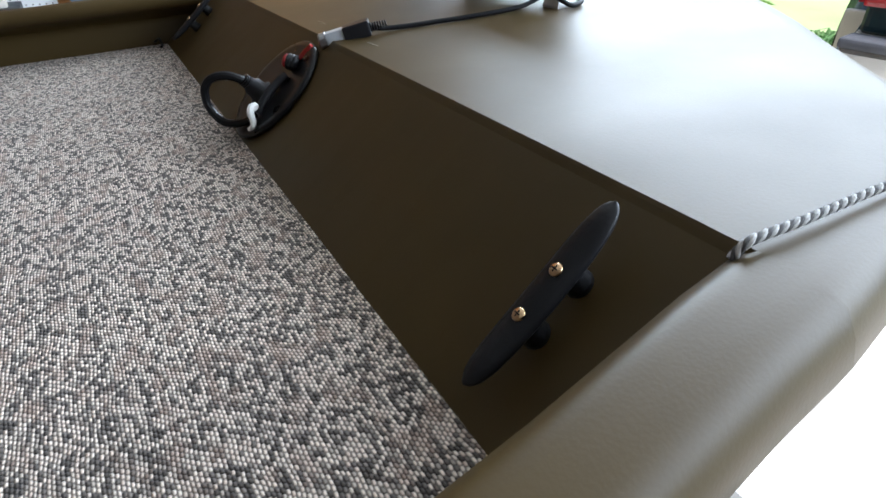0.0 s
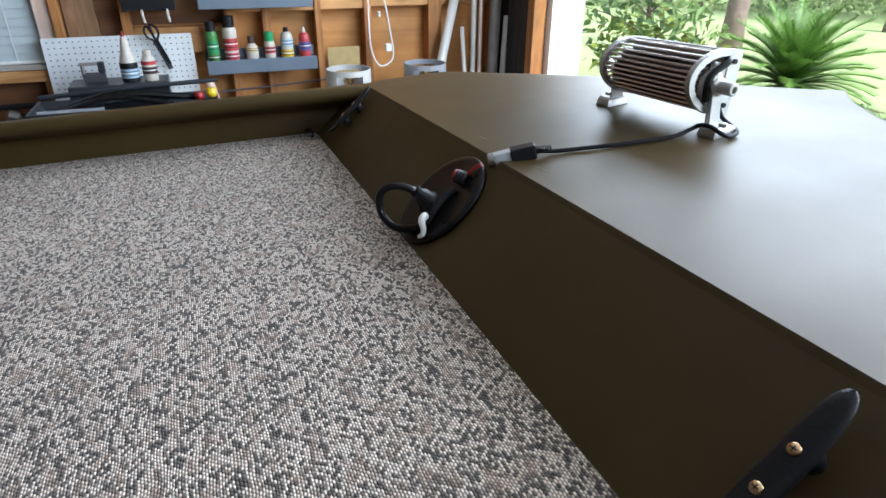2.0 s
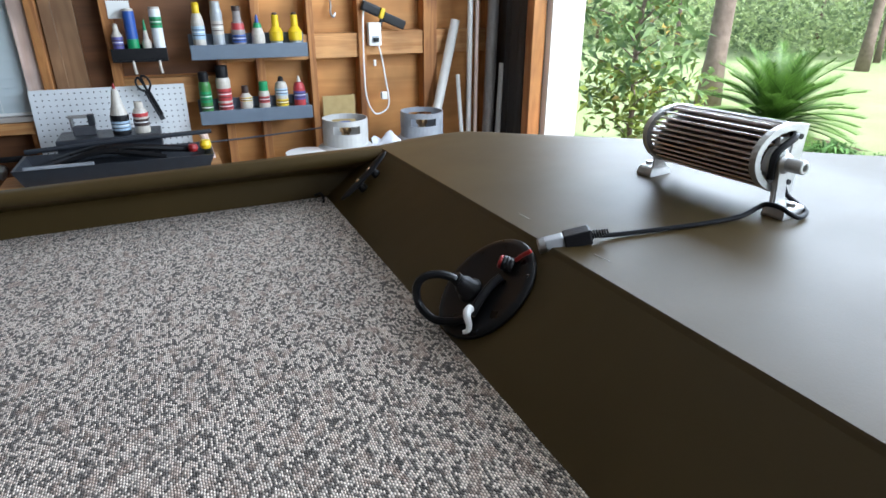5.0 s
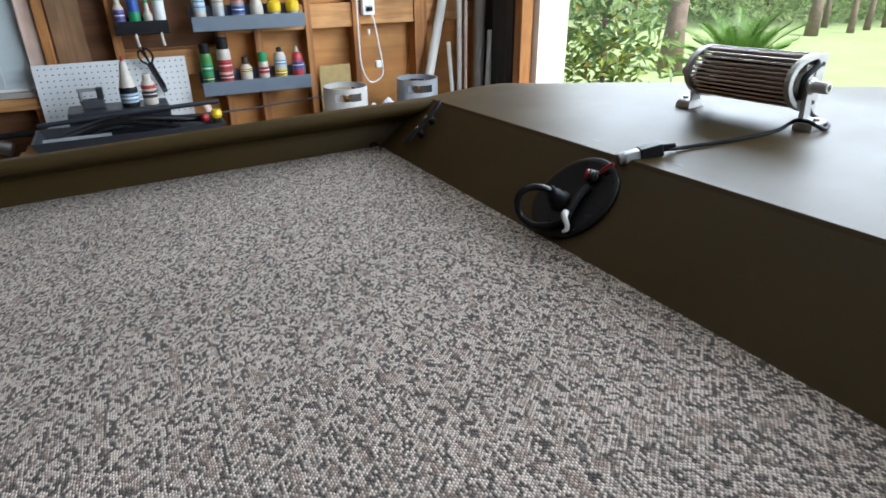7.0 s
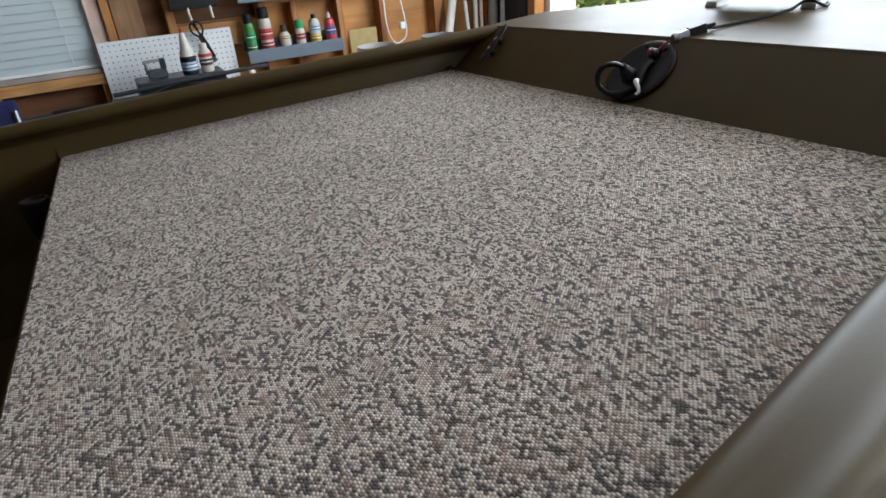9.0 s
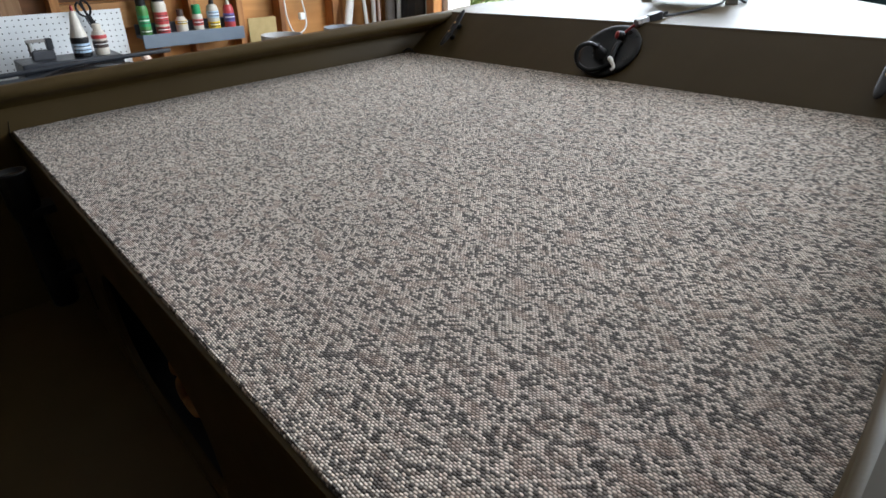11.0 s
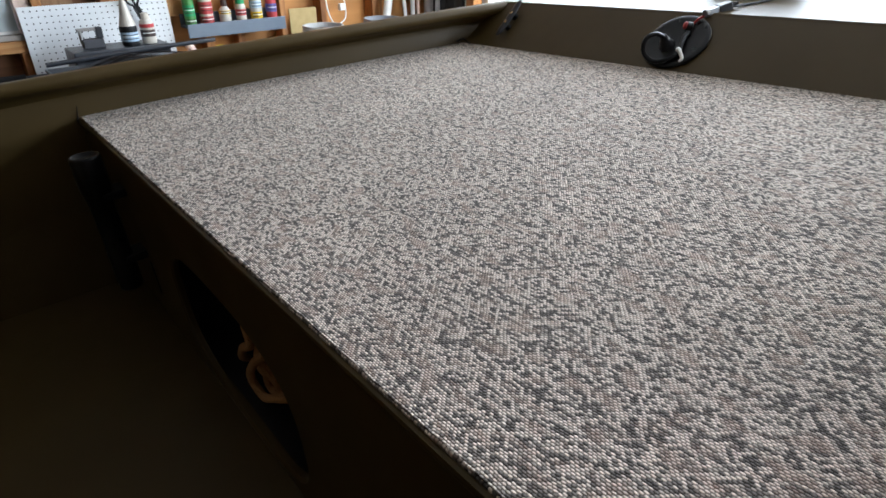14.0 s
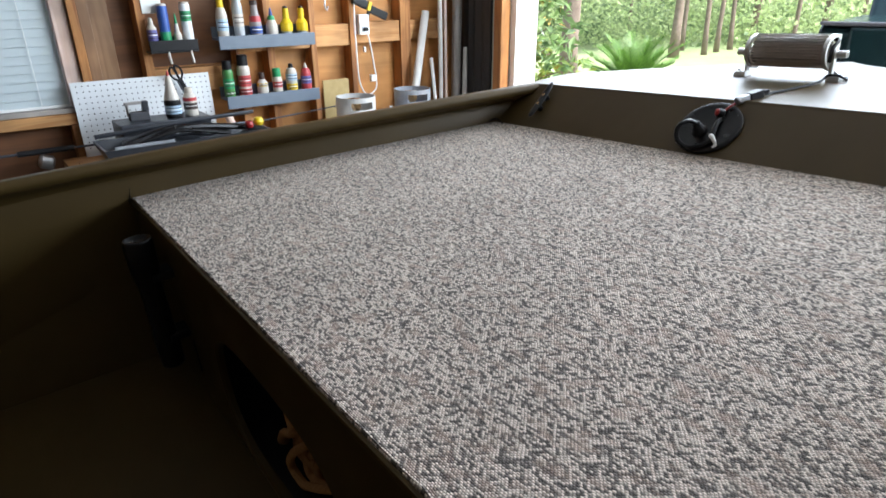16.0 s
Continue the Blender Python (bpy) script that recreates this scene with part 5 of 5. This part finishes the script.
part("blade", boxed((0.0, -0.014, -0.11), (0.005, 0.006, 0.01), 0.002), BUMPERPAD, shears)
part("blade", boxed((0.006, -0.004, -0.09), (0.010, 0.010, 0.01), 0.002), BLACK, shears)
for s in (-1, 1):
    part("handle", tube(bmesh.new(), [(0.005, 0.0, 0.005), (0.005, s * 0.022, 0.03), (0.005, s * 0.022, 0.058), (0.005, s * 0.006, 0.07), (0.005, s * 0.001, 0.04), (0.005, 0.0, 0.01)], 0.0045, 8, 6), BLACK, shears)
vise = thing("clamp", "grey cast metal clamp standing on the tool box", "clamp", pose(-2.33, -0.635, -0.18) @ Matrix.Diagonal((0.75, 0.75, 0.62, 1)))
part("jaw", boxed((-0.03, -0.06, 0.0), (0.03, 0.05, 0.06), 0.006), BUMPERPAD, vise)
part("jaw", boxed((-0.02, 0.02, 0.06), (0.02, 0.055, 0.135), 0.006), TRAYGREY, vise)
part("bar", boxed((-0.012, -0.075, 0.112), (0.012, 0.055, 0.132), 0.004), GREYPIPE, vise)
part("screw", lathe(bmesh.new(), [(0.010, 0), (0.010, 0.09)], 12, Matrix.Translation((0, -0.06, 0.03))), STEEL, vise)
tray = thing("tool_tray", "black tool tray full of dark tools with a pale strip", "tool tray", pose(-2.12, -0.49, -0.305))
bm = bmesh.new()
loft(bm, [[(-0.10, -0.34, 0.0), (0.10, -0.34, 0.0), (0.10, 0.30, 0.0), (-0.10, 0.30, 0.0)], [(-0.125, -0.37, 0.075), (0.125, -0.37, 0.075), (0.125, 0.33, 0.075), (-0.125, 0.33, 0.075)], [(-0.115, -0.36, 0.075), (0.115, -0.36, 0.075), (0.115, 0.32, 0.075), (-0.115, 0.32, 0.075)], [(-0.092, -0.33, 0.008), (0.092, -0.33, 0.008), (0.092, 0.29, 0.008), (-0.092, 0.29, 0.008)]], True, True)
part("tub", bm, TRAYGREY, tray)
part("strip", boxed((0.112, -0.33, 0.0762), (0.130, -0.10, 0.086), 0.002), TANKGREY, tray, "pale grey strip")
rng = random.Random(12)
for k in range(9):
    x, y = -0.07 + 0.018 * k, rng.uniform(-0.30, -0.22)
    part("tool_handle", tube(bmesh.new(), [(x, y, 0.06), (x + rng.uniform(-0.02, 0.02), y + 0.2, 0.09 + 0.01 * (k % 3)), (x + rng.uniform(-0.03, 0.03), y + rng.uniform(0.35, 0.5), 0.072)], rng.uniform(0.008, 0.014), 8, 4), (BLACK, TRAYGREY, GLOSSBLACK)[k % 3], tray)
part("pipe_handle", tube(bmesh.new(), [(-0.11, -0.36, 0.092), (-0.10, 0.0, 0.112), (-0.105, 0.34, 0.122)], 0.010, 10, 4), TRAYGREY, tray)
part("grip", lathe(bmesh.new(), [(0.0, 0.0), (0.016, 0.003), (0.020, 0.016), (0.016, 0.03), (0.0, 0.033)], 16, Matrix.Translation((0.05, 0.255, 0.075))), RED, tray, "red knob")
part("grip", lathe(bmesh.new(), [(0.0, 0.0), (0.018, 0.003), (0.024, 0.018), (0.018, 0.036), (0.0, 0.04)], 16, Matrix.Translation((0.04, 0.305, 0.08))), YELLOW, tray, "yellow knob")
handle = thing("broom_stick", "weathered grey wooden stick leaning on the bench", "stick")
part("shaft", tube(bmesh.new(), [(-2.30, -0.10, FLOOR + 0.006), (-2.42, -0.12, -0.60), (-2.48, -0.165, -0.30), (-2.495, -0.185, -0.235)], 0.014, 10, 5, 0.020), CASING, handle)
rod = thing("fishing_rod", "thin dark rod lying along the wall", "rod")
part("blank", tube(bmesh.new(), [(-2.52, -1.35, -0.300), (-2.52, -0.4, -0.300), (-2.52, 0.10, -0.288), (-2.50, 0.62, -0.25)], 0.006, 8, 4, 0.004), BUMPERPAD, rod)
part("reel", lathe(bmesh.new(), [(0.02, -0.03), (0.032, -0.02), (0.032, 0.02), (0.02, 0.03)], 16, Matrix.Translation((-2.50, -1.02, -0.345)) @ Matrix.Rotation(radians(70), 4, "X")), STEEL, rod)
part("grip", tube(bmesh.new(), [(-2.52, -1.12, -0.300), (-2.52, -0.90, -0.300)], 0.013, 8, 1), BLACK, rod)

# ---- chair under the window ----
NAVY = material("navy fabric", (0.012, 0.016, 0.085), 0.85, 0, (0.009, 0.012, 0.06), 40, 0.6, 0.3, 300)
chair = thing("folding_chair", "navy fabric folding chair standing under the window", "chair", pose(-2.20, -1.47, FLOOR))
part("backrest", boxed((-0.03, -0.25, 0.62), (0.0, 0.25, 1.03), 0.014, Matrix.Rotation(radians(-6), 4, "Y")), NAVY, chair)
part("seat", boxed((-0.05, -0.25, 0.42), (0.40, 0.25, 0.45), 0.012), NAVY, chair)
for x, y in ((-0.06, -0.235), (-0.06, 0.235)):
    part("leg", tube(bmesh.new(), [(-0.02, y, 0.010), (-0.03, y, 0.45), (x - 0.04, y, 0.98)], 0.011, 8, 1), STEEL, chair)
for y in (-0.235, 0.235):
    part("leg", tube(bmesh.new(), [(0.38, y, 0.010), (0.36, y, 0.43)], 0.011, 8, 1), STEEL, chair)

# ---- cartridge holder ----
rack = thing("cartridge_rack", "black plastic rack on the wall holding four tubes", "rack", pose(-2.55, -0.385, 0.085))
part("shelf", boxed((-0.05, -0.112, 0.0), (0.05, 0.112, 0.008), 0.003), BLACK, rack)
part("front", boxed((0.044, -0.112, 0.008), (0.052, 0.112, 0.058), 0.003), BLACK, rack)
part("back", boxed((-0.05, -0.112, 0.008), (-0.042, 0.112, 0.07), 0.003), BLACK, rack)
for y in (-0.07, 0.0, 0.07):
    part("divider", boxed((-0.042, y - 0.016, 0.008), (0.044, y - 0.012, 0.05)), BLACK, rack)
for y in (-0.03, 0.075):
    part("hook", tube(bmesh.new(), [(0.045, y, 0.006), (0.048, y, -0.02), (0.050, y + 0.004, -0.05)], 0.006, 8, 4), CREAM, rack, "pale hanging hook")
TU = 0.094
bottle("small_bottle", "white dropper bottle with a violet label", -0.465, TU, [("body", [(0.021, 0), (0.022, 0.004), (0.022, 0.10), (0.012, 0.118)], CREAM), ("cap", [(0.012, 0.117), (0.010, 0.145), (0.004, 0.15)], CREAM), ("label", [(0.0223, 0.045), (0.0227, 0.046), (0.0227, 0.095), (0.0223, 0.096)], VIOLET)], "bottle", -2.545)
bottle("caulk_tube", "blue and green caulk tube", -0.405, TU, [("body", [(0.023, 0), (0.024, 0.003), (0.024, 0.085)], GREENCAP), ("sleeve", [(0.0235, 0.0855), (0.0235, 0.20)], BLUE), ("rim", [(0.0225, 0.2005), (0.021, 0.21)], CREAM)], "tube", -2.545)
bottle("small_bottle", "white bottle with a green nozzle", -0.350, TU, [("body", [(0.018, 0), (0.019, 0.004), (0.019, 0.07), (0.012, 0.085)], CREAM), ("collar", [(0.0115, 0.0845), (0.008, 0.12)], CREAM), ("nozzle", [(0.007, 0.1195), (0.005, 0.15), (0.002, 0.165)], GREENCAP)], "bottle", -2.545)
bottle("caulk_tube", "grey-white caulk tube with green lettering", -0.300, TU, [("body", [(0.023, 0), (0.024, 0.003), (0.024, 0.20), (0.022, 0.208)], PEG), ("label", [(0.0243, 0.13), (0.0247, 0.131), (0.0247, 0.175), (0.0243, 0.176)], GREENCAP), ("rim", [(0.0225, 0.2085), (0.022, 0.216)], CREAM)], "tube", -2.545)
tag = thing("price_tag", "white card hanging on the stud", "card")
part("card", boxed((FACE + 0.001, -0.485, 0.262), (FACE + 0.004, -0.395, 0.335), 0.001), WHITE, tag)
board = thing("leaning_board", "dark brown wooden board standing between the studs", "board")
part("plank", boxed((WALL + 0.01, -0.748, -0.36), (WALL + 0.03, -0.618, 0.62), 0.003, Matrix.Rotation(radians(0), 4, "Z")), BROWNBOARD, board)
part("plank", boxed((WALL + 0.032, -0.746, -0.36), (WALL + 0.05, -0.700, 0.55), 0.003), BROWNBOARD, board)

# ---- outlet, cord and saw ----
outlet = thing("outlet_box", "white outlet box on the blocking with a plugged cord", "outlet")
part("box", boxed((FACE - 0.012, 0.676, 0.118), (FACE + 0.030, 0.742, 0.229), 0.004), WHITE, outlet)
part("socket", boxed((FACE + 0.0295, 0.690, 0.135), (FACE + 0.032, 0.728, 0.165), 0.001), GREYCAN, outlet)
part("plug", boxed((FACE + 0.031, 0.698, 0.138), (FACE + 0.05, 0.724, 0.158), 0.004), BLACK, outlet)
cord = thing("extension_cord", "white extension cord hanging in a loop", "cord")
X = FACE + 0.02
part("wire", tube(bmesh.new(), [(X, 0.690, 0.80), (X, 0.668, 0.42), (X, 0.650, 0.24), (X + 0.02, 0.640, 0.0), (X + 0.02, 0.648, -0.14), (X + 0.02, 0.690, -0.222), (X + 0.02, 0.752, -0.205), (X + 0.02, 0.768, -0.15), (X + 0.02, 0.752, -0.04), (X + 0.02, 0.738, 0.05), (X + 0.02, 0.722, 0.122)], 0.0042, 8, 8), WHITE, cord)
part("plug", boxed((X + 0.005, 0.725, -0.150), (X + 0.035, 0.757, -0.112), 0.006), WHITE, cord)
part("plug", boxed((X + 0.0, 0.694, 0.02), (X + 0.02, 0.706, 0.05), 0.004), WHITE, cord)
saw = thing("hand_saw", "small black saw with a yellow band hanging on the stud", "saw", pose(FACE + 0.02, 0.735, 0.270) @ Matrix.Rotation(radians(-22), 4, "X") @ Matrix.Diagonal((1.3, 1.1, 1.45, 1)))
part("grip", boxed((-0.012, -0.09, -0.012), (0.012, 0.0, 0.022), 0.008), BLACK, saw)
part("band", boxed((-0.013, 0.0, -0.013), (0.013, 0.022, 0.023), 0.006), YELLOW, saw, "yellow band")
part("blade_cover", boxed((-0.008, 0.022, -0.018), (0.008, 0.135, 0.014), 0.005), BLACK, saw)
part("bracket", boxed((-0.006, 0.012, -0.07), (0.006, 0.03, -0.01), 0.004), BLACK, saw)
ring = thing("wall_hook", "small dark metal hook on the plywood", "hook")
part("hook", tube(bmesh.new(), [(WALL + 0.002, 0.510, 0.36), (WALL + 0.03, 0.510, 0.31), (WALL + 0.035, 0.505, 0.275), (WALL + 0.03, 0.52, 0.255), (WALL + 0.02, 0.533, 0.275)], 0.005, 8, 6), STEEL, ring)
pad = thing("hardboard_panel", "tan hardboard offcut leaning on the wall", "panel")
part("sheet", boxed((FACE + 0.002, 0.420, -0.625), (FACE + 0.010, 0.590, -0.122), 0.001), PALEBOARD, pad)

# ---- gas tanks on a low bench ----
low = thing("low_bench", "low wooden bench carrying the gas tanks", "bench")
part("top", boxed((FACE + 0.02, 0.22, -0.665), (-2.05, 1.10, -0.625), 0.003), PINE, low)
for x, y in ((-2.52, 0.26), (-2.10, 0.26), (-2.52, 1.06), (-2.10, 1.06)):
    part("leg", boxed((x - 0.03, y - 0.02, FLOOR), (x + 0.03, y + 0.02, -0.665), 0.003), STUD, low)


def tank(label, x, y, mat, turn):
    ob = thing("gas_tank", label, "gas tank", pose(x, y, -0.625, 0, 0, turn), "gas tanks")
    part("shell", lathe(bmesh.new(), [(0.10, 0.0), (0.105, 0.03), (0.14, 0.045), (0.155, 0.075), (0.155, 0.26), (0.145, 0.30), (0.115, 0.325), (0.05, 0.338)], 32), mat, ob, "", True)
    bm = bmesh.new()
    for a0, a1, low_, high in ((0, 360, 0.315, 0.385), (0, 360, 0.422, 0.447), (35, 145, 0.385, 0.422), (215, 325, 0.385, 0.422)):
        secs = []
        for k in range(33):
            a = radians(a0 + (a1 - a0) * k / 32)
            secs.append([(r * math.cos(a), r * math.sin(a), z) for r, z in ((0.102, low_), (0.108, low_), (0.108, high), (0.102, high))])
        loft(bm, secs, True, a1 < 360)
    collar = part("collar", bm, mat, ob)
    valve = part("valve", lathe(bmesh.new(), [(0.02, 0.335), (0.02, 0.38), (0.028, 0.382), (0.028, 0.41), (0.012, 0.412)], 16), BRASS, ob, "brass valve", False)
    part("handwheel", lathe(bmesh.new(), [(0.012, 0.412), (0.03, 0.414), (0.03, 0.426), (0.01, 0.428)], 12), BLUE if mat is TANKPAINT else GREYCAN, valve)
    return ob


tank("white enamelled gas tank with a collar and blue valve wheel", -2.27, 0.455, TANKPAINT, -10)
tank("greyish gas tank with a worn collar", -2.30, 0.86, TANKGREY, 165)
tub = thing("lidded_tub", "low white tub beside the gas tank", "tub", pose(-2.22, 0.26, -0.625))
part("shell", lathe(bmesh.new(), [(0.08, 0), (0.09, 0.01), (0.10, 0.295), (0.104, 0.30), (0.104, 0.31), (0.0, 0.315)], 24), WHITE, tub)
rag = thing("rag", "crumpled white rag with grey folds", "rag", pose(-2.26, 0.66, -0.625))
part("stand", lathe(bmesh.new(), [(0.07, 0), (0.075, 0.01), (0.075, 0.27), (0.07, 0.275)], 18), BUMPERPAD, rag)
bm = bmesh.new()
secs = []
for i in range(15):
    row_ = []
    for j in range(15):
        u, v = -1 + i / 7, -1 + j / 7
        h = 0.350 + 0.030 * math.sin(u * 3 + v * 2) * math.cos(v * 3 - u) - 0.045 * (u * u + v * v) + 0.008 * math.sin(8 * u + 6 * v)
        row_.append((0.085 * u, 0.085 * v, max(0.279, h)))
    secs.append(row_)
part("cloth", loft(bm, secs), CLOTH, rag, "", True)

# ---- pipes and boards in the corner ----
def leaning(name, label, category, points, radius, mat, n=14):
    ob = thing(name, label, category, None, "pipes leaning in the corner")
    part("tube", tube(bmesh.new(), points, radius, n, 1), mat, ob, "", True)
    return ob


leaning("plastic_pipe", "thick white plastic pipe leaning on the stud", "pipe", [(-2.40, 0.76, FLOOR + 0.007), (-2.545, 1.152, 0.236)], 0.025, PVC)
leaning("plastic_pipe", "short thin white plastic pipe", "pipe", [(-2.40, 1.21, FLOOR + 0.002), (-2.47, 1.135, -0.035)], 0.011, PVC)
leaning("plastic_pipe", "long pale plastic pipe standing upright", "pipe", [(-2.45, 1.20, FLOOR + 0.001), (-2.45, 1.186, CEIL - 0.05)], 0.014, PVC)
leaning("wooden_pole", "long tan wooden pole standing upright", "pole", [(-2.44, 1.235, FLOOR + 0.001), (-2.46, 1.232, CEIL - 0.06)], 0.010, CASING)
leaning("conduit", "thick grey conduit leaning in the corner", "pipe", [(-2.43, 1.285, FLOOR + 0.002), (-2.45, 1.352, CEIL - 0.08)], 0.030, GREYPIPE)
leaning("conduit", "pale grey conduit leaning in the corner", "pipe", [(-2.40, 1.325, FLOOR + 0.002), (-2.42, 1.376, 0.02)], 0.016, PVC)
sheet = thing("hanging_sheet", "black rolled sheet standing in the corner", "sheet")
bm = bmesh.new()
secs = []
for k in range(13):
    x = -2.44 + 0.26 * k / 12
    y = 1.375 + 0.012 * math.sin(k * 1.9)
    secs.append([(x, y, FLOOR), (x, y + 0.004 * math.sin(k), 0.0), (x, y, CEIL - 0.05), (x, y + 0.02, CEIL - 0.05), (x, y + 0.02, FLOOR)])
part("fold", loft(bm, secs, True, True), TARP, sheet, "", True)
trimstrip = thing("weather_strip", "pale blue-green strip standing beside the door frame", "strip")
part("strip", boxed((-2.172, 1.375, FLOOR), (-2.132, 1.40, CEIL - 0.02), 0.004), MINT, trimstrip)
part("strip", boxed((-2.125, 1.385, FLOOR), (-2.10, 1.405, CEIL - 0.02), 0.003), GREYPIPE, trimstrip)
